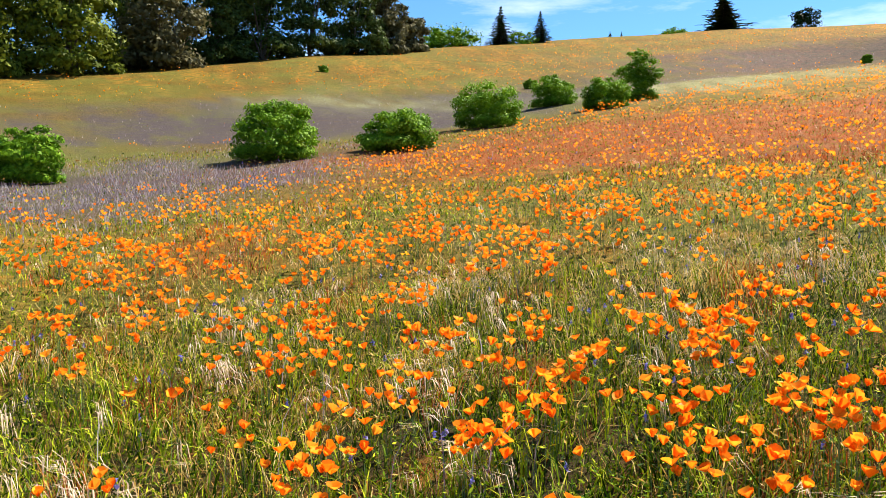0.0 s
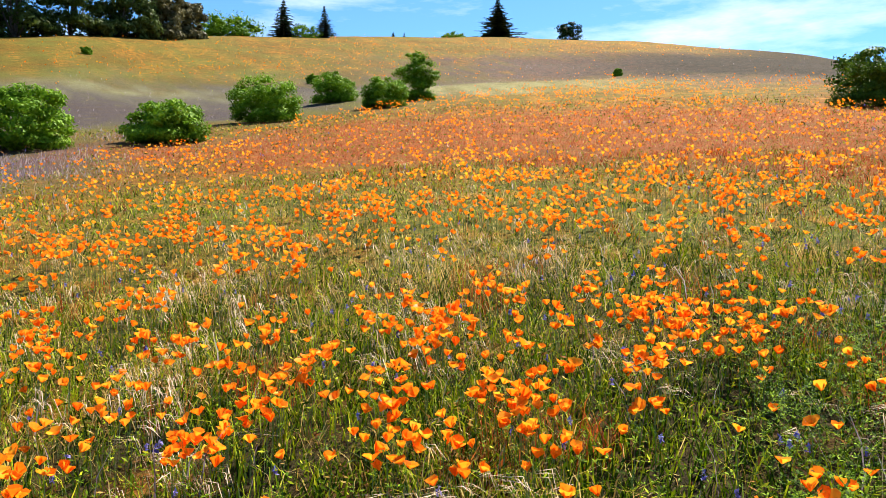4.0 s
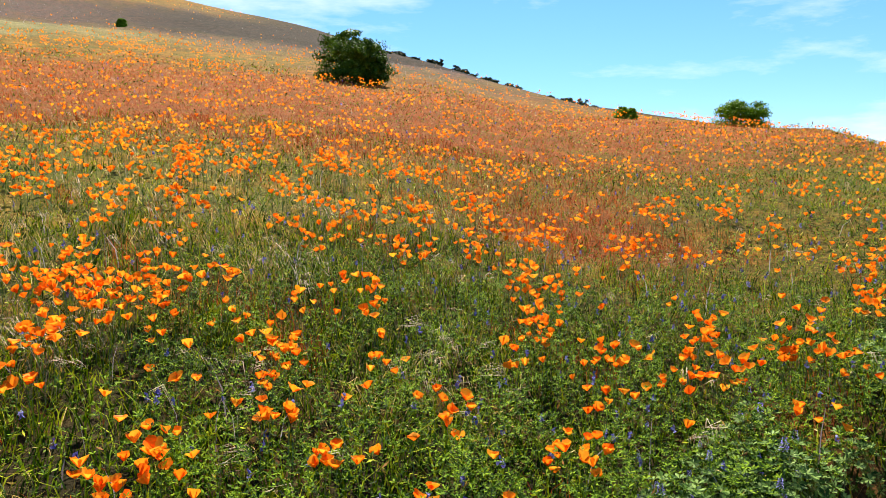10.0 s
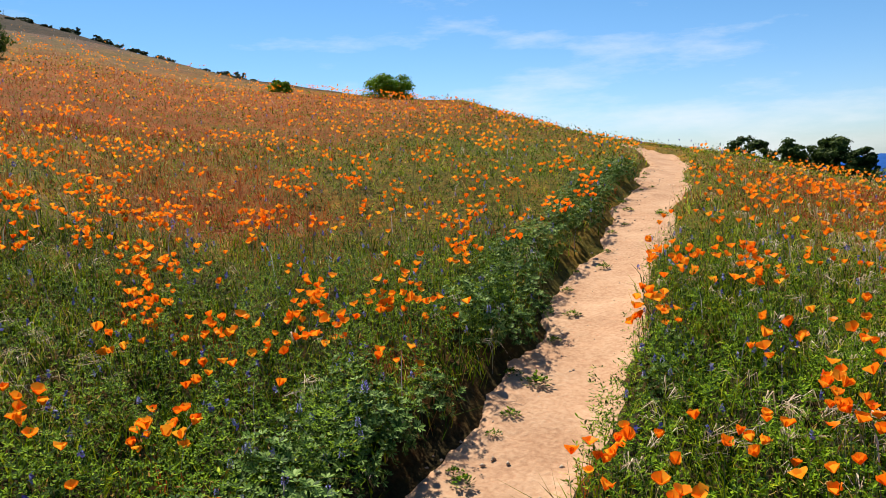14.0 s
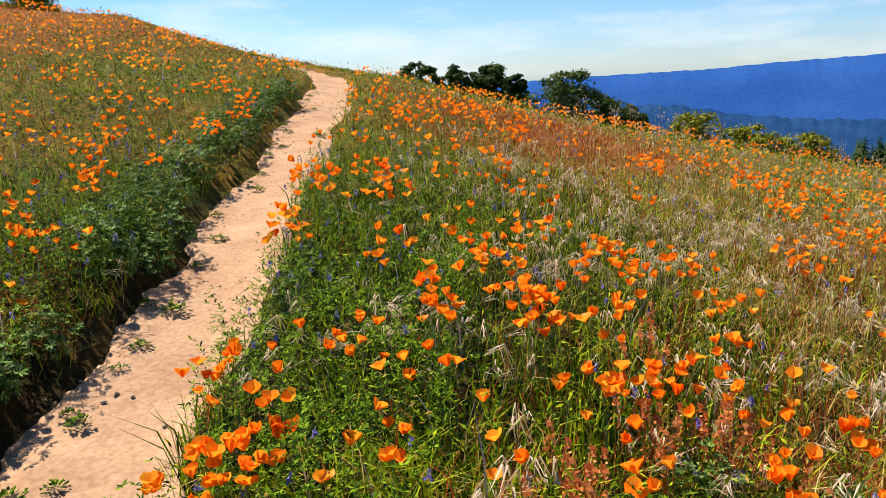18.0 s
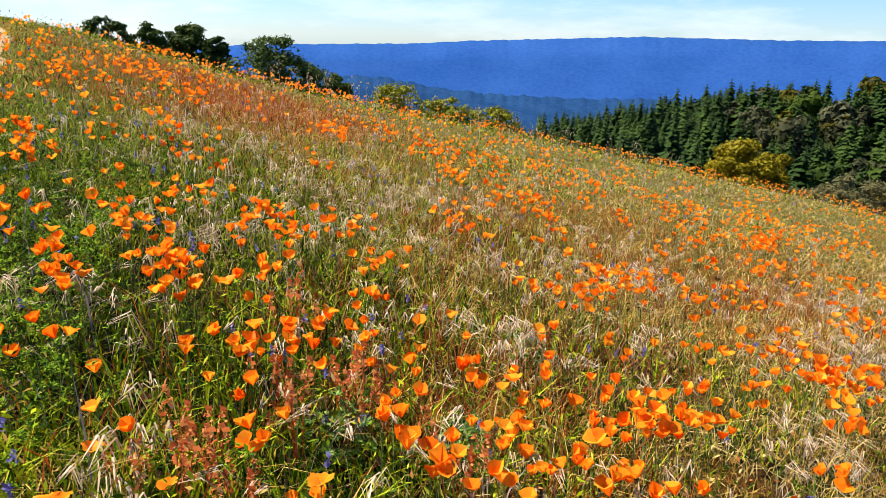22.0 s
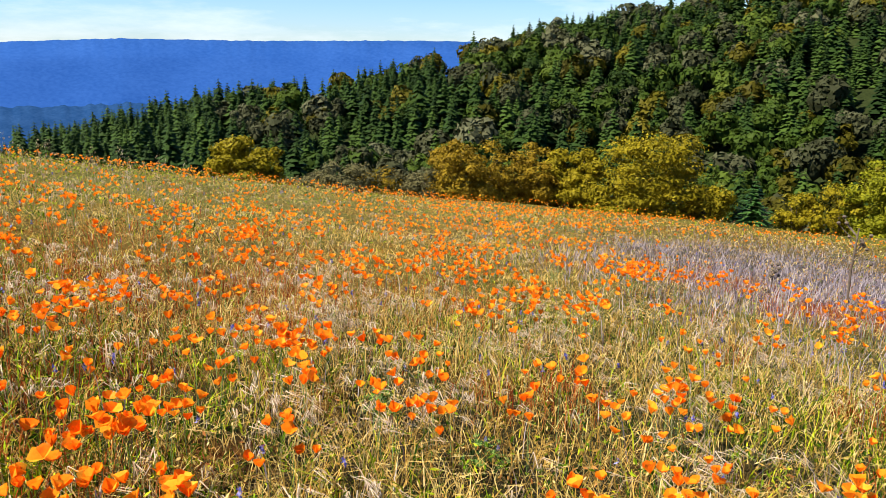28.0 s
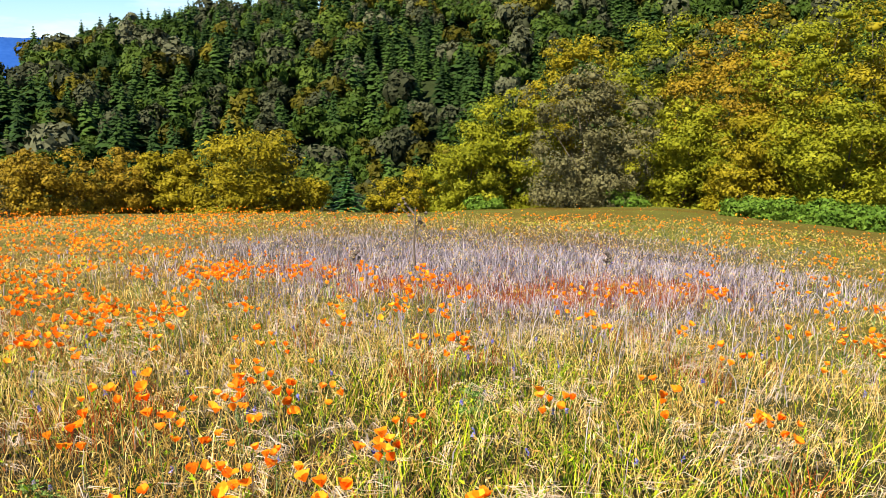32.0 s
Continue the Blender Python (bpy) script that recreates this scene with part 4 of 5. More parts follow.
def poppy_field(x, y, z, r, petals, grow, name):
    """Many poppies in one sheet: petals of each flower turned about its own leaning axis."""
    m = len(x)
    kinds = np.stack([petal_corners(c, 0.0215, 0.036)[[0, 2, 6, 7, 8, 9, 10, 11]] for c in (0.0, 0.06, 0.12, 0.18, 0.24, 0.30, 0.38, 0.48)])
    k = np.maximum(r / 8, 1) ** grow * rng.uniform(0.68, 1.0, m)
    h = rng.uniform(0.22, 0.36, m) * np.maximum(r / 8, 1) ** (0.25 * grow) * (0.5 + 0.5 * brow(x, y))
    which = rng.integers(0, 8, m)
    spin = rng.uniform(0, 6.283, m)
    tx, ty = rng.normal(0, 0.27, m), rng.normal(0, 0.27, m)
    vs, per = [], kinds.shape[1]
    for j in range(petals):
        ang = spin + j * 6.283 / petals + rng.normal(0, 0.12, m)
        c, s = np.cos(ang)[:, None], np.sin(ang)[:, None]
        p = kinds[which] * k[:, None, None] * rng.uniform(0.85, 1.1, (m, 1, 1))
        p = p * np.where(np.arange(per) > 4, rng.uniform(0.84, 1.14, (m, per)), 1.0)[..., None]
        X, Y, Z = p[..., 0] * c - p[..., 1] * s, p[..., 0] * s + p[..., 1] * c, p[..., 2]
        vs.append(np.stack([X + Z * tx[:, None] + x[:, None], Y + Z * ty[:, None] + y[:, None], Z - X * tx[:, None] - Y * ty[:, None] + (z + h)[:, None]], -1))
    v = np.stack(vs, 1).reshape(-1, 3)
    tri = np.array([(0, 3, 2), (0, 1, 3), (1, 4, 3), (2, 3, 6), (2, 6, 5), (3, 4, 7), (3, 7, 6)])
    f = (tri[None] + per * np.arange(m * petals)[:, None, None]).reshape(-1, 3)
    ob = new(name, raw_mesh(name, v, f, M_PETAL))
    tagged(ob, "countless orange California poppies across the slope", "flower", kind="stuff")
    return x, y, z, h, k


rest = order[NEAR:]
stems = []
x, y, z, h, k = poppy_field(px_[rest], py_[rest], pz_[rest], pr_[rest], 4, 0.0, "poppy_field")
stems.append(blades(x, y, z, h + 0.03, 0.004 * k, np.full(len(x), 0.05)))
x, y, z, r = plants(29000, 10.0, 36.0, -0.9, 5, 0.11)


def mid_poppies(x, y, z, r):
    """Some way off, three or four cupped petals with four corners each."""
    m, k = len(x), 3
    s = (rng.uniform(0.026, 0.040, m) * (r / 10) ** 0.15)[:, None]
    ang = rng.uniform(0, 6.283, m)[:, None] + np.arange(k) * 2.094 + rng.normal(0, 0.2, (m, k))
    lean = rng.uniform(0.25, 0.9, m)[:, None]
    d = np.stack([np.cos(ang), np.sin(ang), 0 * ang], -1)
    e = np.stack([-np.sin(ang), np.cos(ang), 0 * ang], -1)
    up = np.array([0, 0, 1.0])
    c = np.stack([x + rng.normal(0, 0.02, m), y + rng.normal(0, 0.02, m), z + rng.uniform(0.20, 0.34, m) * (0.12 + 0.88 * brow(x, y))], -1)[:, None]
    ss = s[..., None]
    b = c + 0 * d
    w1 = c + d * (lean * 0.7)[..., None] * ss + e * 0.62 * ss + up * 0.75 * ss
    w2 = c + d * (lean * 0.7)[..., None] * ss - e * 0.62 * ss + up * 0.75 * ss
    t = c + d * (lean * 1.2)[..., None] * ss + up * (1.15 * ss)
    v = np.stack([b, w1, t, w2], 2).reshape(-1, 3)
    ob = new("poppy_field", raw_mesh("poppy_field", v, np.arange(4 * m * k).reshape(-1, 4), M_PETAL))
    tagged(ob, "countless orange California poppies across the slope", "flower", kind="stuff")


mid_poppies(x, y, z, r)
stuff("poppy_stems", "thin green poppy stems", "flower", stems, M_STEM)


def far_poppies():
    """Beyond the near slope a flower is a few leaning petals."""
    x, y, z, r = scatter(200000, 36.0, 210.0, -0.9, poppy_density)
    m = len(x)
    s = rng.uniform(0.03, 0.055, m) * (r / 36) ** 0.5
    a = rng.uniform(0, 6.283, m)
    c = np.stack([x, y, z + rng.uniform(0.22, 0.42, m)], -1)
    d = np.stack([np.cos(a) * s, np.sin(a) * s, np.zeros(m)], -1)
    u = np.stack([rng.normal(0, 0.5, m) * s, rng.normal(0, 0.5, m) * s, s * 1.1], -1)
    v = np.stack([c - d, c - u * 0.5, c + d + u * 0.3, c + u], 1)
    f = np.arange(4 * m).reshape(-1, 4)
    tagged(new("poppy_haze", raw_mesh("poppy_haze", v.reshape(-1, 3), f, M_PETAL)), "distant orange poppies sprinkled over the hillside", "flower", kind="stuff")


far_poppies()


# ---- shrubs and trees ----
def leaf_mat(name, dark, mid, light, scale=0.6):
    return ramp_mat(name, [(0.25, dark), (0.5, mid), (0.78, light)], scale, 0.55, 0.22, 0, 0.2)


L_BUSH = leaf_mat("coyote_brush_leaf", (0.035, 0.085, 0.004), (0.125, 0.255, 0.010), (0.30, 0.47, 0.028))
# darker copy of the brush leaf: backlit shade put into the lone bush's colour
L_BUSH_BACKLIT = leaf_mat("backlit_brush_leaf", (0.02, 0.05, 0.005), (0.06, 0.125, 0.01), (0.15, 0.25, 0.02))
L_OAK = leaf_mat("upper_oak_leaf", (0.05, 0.075, 0.006), (0.12, 0.15, 0.012), (0.25, 0.28, 0.025), 0.3)
L_GOLD = leaf_mat("golden_oak_leaf", (0.090, 0.076, 0.004), (0.205, 0.165, 0.007), (0.35, 0.28, 0.016), 0.3)
L_LIME = leaf_mat("fresh_oak_leaf", (0.080, 0.092, 0.005), (0.185, 0.19, 0.009), (0.33, 0.31, 0.02), 0.3)
# dark evergreen leaf; on the upper oaks this tone also carries their shade
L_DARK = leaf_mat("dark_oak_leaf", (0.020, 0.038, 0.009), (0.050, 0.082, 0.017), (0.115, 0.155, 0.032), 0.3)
L_GREY = leaf_mat("grey_oak_leaf", (0.055, 0.052, 0.020), (0.112, 0.102, 0.042), (0.19, 0.172, 0.075), 0.3)
L_BROWN = leaf_mat("brown_oak_leaf", (0.105, 0.070, 0.006), (0.225, 0.148, 0.011), (0.37, 0.25, 0.018), 0.3)
L_FERN = leaf_mat("bright_shrub_leaf", (0.032, 0.070, 0.008), (0.080, 0.145, 0.014), (0.155, 0.235, 0.028), 0.6)
L_WOOD = ramp_mat("wood_leaf", [(0.25, (0.014, 0.029, 0.005)), (0.5, (0.034, 0.060, 0.007)), (0.78, (0.074, 0.106, 0.013))], 0.3, 0.6, 0.22, 0, 0.1, attribute="tone")
L_OLIVE = ramp_mat("olive_leaf", [(0.25, (0.032, 0.030, 0.003)), (0.5, (0.075, 0.066, 0.005)), (0.78, (0.145, 0.120, 0.010))], 0.3, 0.6, 0.22, 0, 0.1, attribute="tone")
L_HOAR = ramp_mat("hoary_tree_leaf", [(0.25, (0.022, 0.026, 0.011)), (0.5, (0.050, 0.054, 0.025)), (0.78, (0.098, 0.100, 0.052))], 0.3, 0.7, 0.22, 0, 0.1, attribute="tone")
L_SCRUB = leaf_mat("scrub_leaf", (0.030, 0.040, 0.016), (0.060, 0.075, 0.030), (0.11, 0.125, 0.055), 0.3)
L_FIR = ramp_mat("fir_needles", [(0.25, (0.008, 0.020, 0.006)), (0.5, (0.018, 0.040, 0.009)), (0.78, (0.045, 0.085, 0.016))], 0.3, 0.6, 0.22, 0, 0.04)
L_FIRS = ramp_mat("wood_needles", [(0.25, (0.011, 0.024, 0.006)), (0.5, (0.022, 0.045, 0.009)), (0.78, (0.045, 0.080, 0.013))], 0.3, 0.65, 0.18, 0, 0.04, attribute="tone")


_g = (1 + 5 ** 0.5) / 2
HEART = np.array([(-1, _g, 0), (1, _g, 0), (-1, -_g, 0), (1, -_g, 0), (0, -1, _g), (0, 1, _g), (0, -1, -_g), (0, 1, -_g), (_g, 0, -1), (_g, 0, 1), (-_g, 0, -1), (-_g, 0, 1)]) / 1.9
HEART_FACES = np.array([(0, 11, 5), (0, 5, 1), (0, 1, 7), (0, 7, 10), (0, 10, 11), (1, 5, 9), (5, 11, 4), (11, 10, 2), (10, 7, 6), (7, 1, 8),
                        (3, 9, 4), (3, 4, 2), (3, 2, 6), (3, 6, 8), (3, 8, 9), (4, 9, 5), (2, 4, 11), (6, 2, 10), (8, 6, 7), (9, 8, 1)])


def crown(g, width, height, base, lobes, clumps, leaves, leaf, puff=0.165, main=0.38):
    """Domed puffs of leaves on the outside of several rounded lobes. Returns corners, faces and puff centres."""
    la = g.uniform(0, 6.283, lobes)
    lz = g.uniform(0.12, 0.68, lobes)
    lr = np.sqrt(g.random(lobes)) * (0.36 - 0.22 * lz) * width
    lobe = np.stack([np.cos(la) * lr, np.sin(la) * lr, base + (height - base) * lz], -1)
    lobe[0] = (0, 0, base + (height - base) * 0.48)
    rad = np.stack([width * g.uniform(0.17, 0.30, lobes)] * 2 + [(height - base) * g.uniform(0.20, 0.32, lobes)], -1)
    rad[0] = (width * main, width * main, (height - base) * (0.06 + main))
    w = np.where(g.random(clumps) < 0.35, 0, g.integers(0, lobes, clumps))
    d = g.normal(0, 1, (clumps, 3))
    d[:, 2] += 0.1
    d /= np.linalg.norm(d, axis=1)[:, None]
    deep = np.where(g.random((clumps, 1)) < 0.15, 0.55, g.uniform(0.84, 1.06, (clumps, 1)))
    c = lobe[w] + d * rad[w] * deep
    low = g.random(clumps) < 0.20
    la = g.uniform(0, 6.283, clumps)
    c[low] = np.stack([np.cos(la) * 0.34 * width, np.sin(la) * 0.34 * width, base + 0.08 * height + 0 * la], -1)[low]
    d[low] = np.stack([np.cos(la), np.sin(la), 0.3 + 0 * la], -1)[low]
    size = width * puff * g.uniform(0.55, 1.15, clumps)
    c[:, 2] = np.maximum(c[:, 2], base + 0.25 * size)
    m = clumps * leaves
    ci = np.repeat(np.arange(clumps), leaves)
    q = g.normal(0, 1, (m, 3))
    q /= np.linalg.norm(q, axis=1)[:, None]
    q = q + 0.55 * d[ci] + np.array([0, 0, 0.30])
    q /= np.linalg.norm(q, axis=1)[:, None]
    bump = 0.85 + 0.30 * np.sin(q[:, 0:1] * 7 + ci[:, None] * 1.7) * np.sin(q[:, 1:2] * 6 + q[:, 2:3] * 5 + ci[:, None])
    p = c[ci] + q * size[ci, None] * bump * g.uniform(0.70, 1.08, (m, 1)) * np.array([1.12, 1.12, 0.74])
    nrm = q * np.array([0.8, 0.8, 1.1]) + g.normal(0, 0.33, (m, 3))
    nrm /= np.linalg.norm(nrm, axis=1)[:, None]
    t = np.cross(nrm, g.normal(0, 1, (m, 3)))
    t /= np.linalg.norm(t, axis=1)[:, None] + 1e-9
    b = np.cross(nrm, t)
    s = leaf * g.uniform(0.6, 1.3, (m, 1))
    v = np.stack([p - t * s * 0.8 - b * s * 0.5, p + t * s, p - t * s * 0.5 + b * s * 0.7], 1).reshape(-1, 3)
    f = np.arange(3 * m).reshape(-1, 3)
    # leafy heart of each puff
    heart = c[:, None] + HEART[None] * (size[:, None, None] * g.uniform(0.20, 0.40, (clumps, 12, 1)) * np.array([1.1, 1.1, 0.6]))
    f2 = HEART_FACES[None] + 12 * np.arange(clumps)[:, None, None] + len(v)
    return np.vstack([v, heart.reshape(-1, 3)]), np.vstack([f, f2.reshape(-1, 3)]), c


def limbs(g, tips, trunk_r, fork, many):
    """Trunk and tapering limbs that reach towards leaf clumps."""
    bm = bmesh.new()

    def limb(points, radii, sides=6):
        rings = []
        for p, r in zip(points, radii):
            rings.append([bm.verts.new((p[0] + r * math.cos(6.2832 * k / sides), p[1] + r * math.sin(6.2832 * k / sides), p[2])) for k in range(sides)])
        for a, b in zip(rings, rings[1:]):
            for k in range(sides):
                bm.faces.new((a[k], a[(k + 1) % sides], b[(k + 1) % sides], b[k]))
        bm.faces.new(rings[-1])

    limb([(0, 0, -0.3 * fork - 0.1), (0.02 * fork, 0, fork * 0.5), (0, 0.03 * fork, fork)], [trunk_r * 1.3, trunk_r, trunk_r * 0.85])
    for i in g.choice(len(tips), min(many, len(tips)), replace=False):
        e = tips[i]
        mid = np.array([e[0] * 0.45, e[1] * 0.45, fork + (e[2] - fork) * 0.55])
        limb([(0, 0, fork * 0.8), mid, e], [trunk_r * 0.5, trunk_r * 0.28, trunk_r * 0.08], 4)
    return bm


def plant(name, label, category, group, a, r, width, height, material, seed, base=0.12, lobes=6, clumps=110, leaves=60, leaf=0.06, dip=0.0, stems=9, trunk=0.05, puff=0.165, main=0.38):
    """A broadleaved tree or shrub: trunk with limbs, and a crown of leaf clumps."""
    g = np.random.default_rng(seed)
    x, y = polar(a, r)
    root = new(name)
    root.location = (float(x), float(y), float(ground(x, y)) - dip)
    root.rotation_euler = (0, 0, float(g.uniform(0, 6.28)))
    tagged(root, label, category, group)
    v, f, tips = crown(g, width, height, base * height, lobes, clumps, leaves, leaf, puff, main)
    part("trunk" if category == "tree" else "woody_base", limbs(g, tips, trunk, max(base * height, 0.08), stems), M_BARK, root)
    mesh_part("crown", raw_mesh("crown", v, f, material), root)
    return root


# rounded bushes on the slope above the trail
G1 = "bushes on the hillside"
BUSH = "rounded dense green coyote brush bush in the meadow"
for n, (a, r, wd, ht) in enumerate(BUSHES):
    plant("bush", BUSH if n != 7 else "rounded green bush darkened as backlit, standing alone among poppies", "bush", G1, a, r, wd, ht, L_BUSH if n != 7 else L_BUSH_BACKLIT, 20 + n, 0.0, 9, 130, 115, 0.055, 0.0, 14, 0.04, 0.135, 0.40)
for n, (a, r, wd, ht) in enumerate(((6.3, 70.3, 1.5, 1.0), (351.2, 83.9, 1.1, 0.8), (28.2, 66.0, 0.9, 0.7), (63.3, 33.0, 0.95, 0.55), (71.0, 34.0, 2.3, 1.1))):
    if wd:
        plant("bush", "small dark green bush on the open hillside", "bush", G1, a, r, wd, ht, L_BUSH, 40 + n, 0.0, 9, 150, 80, 0.045, 0.12, 6, 0.03, 0.13, 0.40)

gs = np.random.default_rng(9)
for n in range(44):
    a = 43 + 18 * n / 43 + float(gs.normal(0, 0.5))
    r = float(by_az(a, AZ, CDIST)) * float(gs.uniform(0.68, 0.97))
    plant("scrub", "small grey-green scrub bush on the far flank", "bush", "scrub on the far flank", a, r, float(gs.uniform(0.6, 1.9)), float(gs.uniform(0.3, 0.8)), L_SCRUB, 500 + n, 0.0, 4, 16, 30, 0.12, 0.0, 3, 0.03)


def fir(label, a, r, height, width, seed, material=None, dip=0.0):
    """A conifer: straight trunk and whorls of drooping boughs made of needle sprays."""
    g = np.random.default_rng(seed)
    x, y = polar(a, r)
    root = new("fir_tree")
    root.location = (float(x), float(y), float(ground(x, y)) - dip)
    tagged(root, label, "tree", "conifers on the skyline")
    part("trunk", bm_tube([(0, 0, -0.3), (0, 0, height * 0.5), (0, 0, height * 0.98)], [0.035 * height * 0.6, 0.02 * height * 0.6, 0.02], 6), M_BARK, root)
    vs = []
    levels = 16
    for i in range(levels):
        t = i / (levels - 1)
        z = height * (0.10 + 0.88 * t)
        reach = width * 0.5 * (1 - t) ** 1.05 * (0.8 + 0.35 * ((i * 7) % 5) / 4) + 0.02 * width
        nb = int(11 - 5 * t)
        for b in range(nb):
            th = 6.283 * b / nb + g.uniform(-0.4, 0.4)
            L = reach * g.uniform(0.65, 1.12)
            d, s = np.array([math.cos(th), math.sin(th), 0]), np.array([-math.sin(th), math.cos(th), 0])
            for u in np.linspace(0.15, 1.0, 7):
                c = d * L * u + np.array([0, 0, z - 0.28 * L * u + 0.12 * L * u * u + g.normal(0, 0.01) * height])
                w = 0.10 * width * (1.25 - u) * (1.15 - 0.8 * t) * g.uniform(0.6, 1.3)
                k = 0.10 * width * (1.15 - 0.8 * t) * g.uniform(0.6, 1.2)
                tip = c + d * k * 0.9 + np.array([0, 0, -0.25 * k])
                vs += [c - s * w + (0, 0, -0.3 * w), c + d * k * -0.4, c + s * w + (0, 0, -0.3 * w), tip]
    v = np.array(vs)
    mesh_part("crown", raw_mesh("crown", v, np.arange(len(v)).reshape(-1, 4), material or L_FIR), root)
    return root


for n, (a, r, h, w) in enumerate(((4.2, 150, 8.2, 7.6), (7.1, 152, 7.0, 6.0), (19.8, 186, 9.8, 13.0))):
    fir("dark green fir standing on the hill's skyline", a, r, h, w, 60 + n, dip=1.0)
for n, (a, r, h, w) in enumerate(((12.1, 178, 1.7, 1.3), (12.9, 180, 1.6, 1.0))):
    fir("tiny dark conifer on the skyline", a, r, h, w, 70 + n, dip=0.3)
G2 = "trees along the meadow's upper edge"
plant("shrub", "low green shrubs on the skyline", "bush", G2, 0.3, 146, 13, 4.5, L_BUSH, 80, 0.05, 9, 120, 40, 0.22, 1.0, 5, 0.1)
plant("shrub", "low green shrubs on the skyline", "bush", G2, 5.7, 150, 6, 3.0, L_BUSH, 81, 0.05, 6, 70, 40, 0.2, 1.0, 5, 0.1)
plant("shrub", "low green shrubs on the skyline", "bush", G2, 16.6, 182, 6, 1.8, L_BUSH, 82, 0.05, 6, 50, 40, 0.2, 1.0, 5, 0.1)
plant("skyline_tree", "small dark round-topped tree on the skyline", "tree", G2, 25.0, 190, 6.5, 5.0, L_FIR, 83, 0.2, 6, 70, 40, 0.22, 1.0, 5, 0.15)
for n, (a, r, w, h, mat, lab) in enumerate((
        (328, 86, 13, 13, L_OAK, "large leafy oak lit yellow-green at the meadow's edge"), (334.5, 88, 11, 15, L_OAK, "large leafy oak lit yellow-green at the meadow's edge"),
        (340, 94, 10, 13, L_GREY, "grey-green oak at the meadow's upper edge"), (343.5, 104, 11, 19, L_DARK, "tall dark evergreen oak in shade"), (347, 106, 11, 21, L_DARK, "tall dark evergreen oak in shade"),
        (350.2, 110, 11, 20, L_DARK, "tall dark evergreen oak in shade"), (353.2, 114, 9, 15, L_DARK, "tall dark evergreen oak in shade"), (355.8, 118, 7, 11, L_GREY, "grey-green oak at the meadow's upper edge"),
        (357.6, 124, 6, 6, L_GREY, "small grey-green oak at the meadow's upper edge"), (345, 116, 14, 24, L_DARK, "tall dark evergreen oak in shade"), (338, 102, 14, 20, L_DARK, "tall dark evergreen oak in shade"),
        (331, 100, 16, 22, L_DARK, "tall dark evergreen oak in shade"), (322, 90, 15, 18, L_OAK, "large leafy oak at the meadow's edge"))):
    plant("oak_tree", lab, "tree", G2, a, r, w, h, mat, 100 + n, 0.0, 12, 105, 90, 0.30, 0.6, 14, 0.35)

# evergreen oaks just over the brow beside the trail's end
G3 = "oaks beyond the brow"
for n, (a, r, w, h, top) in enumerate(((95.9, 52, 2.9, 3.0, 0.62), (98.5, 54, 2.2, 2.8, 0.15), (100.9, 55, 3.0, 3.4, 0.35), (102.7, 54, 1.9, 3.0, -0.5), (106.7, 50, 6.2, 4.6, -0.25), (111.0, 52, 2.2, 2.4, -2.9))):
    g0 = float(ground(*polar(a, r)))
    want = EYE + r * math.tan(radians(top))
    plant("oak_tree", "dark rounded evergreen oak standing beyond the brow", "tree", G3, a, r, w, max(h * 0.6, want - g0), L_DARK, 130 + n, max(0.0, 1 - 1.25 * w / max(h * 0.6, want - g0)), 7, 150, 90, 0.12, 0.0, 10, 0.18, 0.15, 0.44)
for n, (a, r, w, h, top) in enumerate(((115.2, 44, 4.0, 2.0, -3.5), (118.6, 45, 3.6, 2.0, -4.4), (122.2, 46, 3.4, 1.8, -5.5))):
    g0 = float(ground(*polar(a, r)))
    plant("shrub", "yellow-green shrub on the falling slope", "bush", G3, a, r, w, max(h, EYE + r * math.tan(radians(top)) - g0), L_LIME, 140 + n, 0.05, 6, 90, 50, 0.10, 0.0, 8, 0.05)

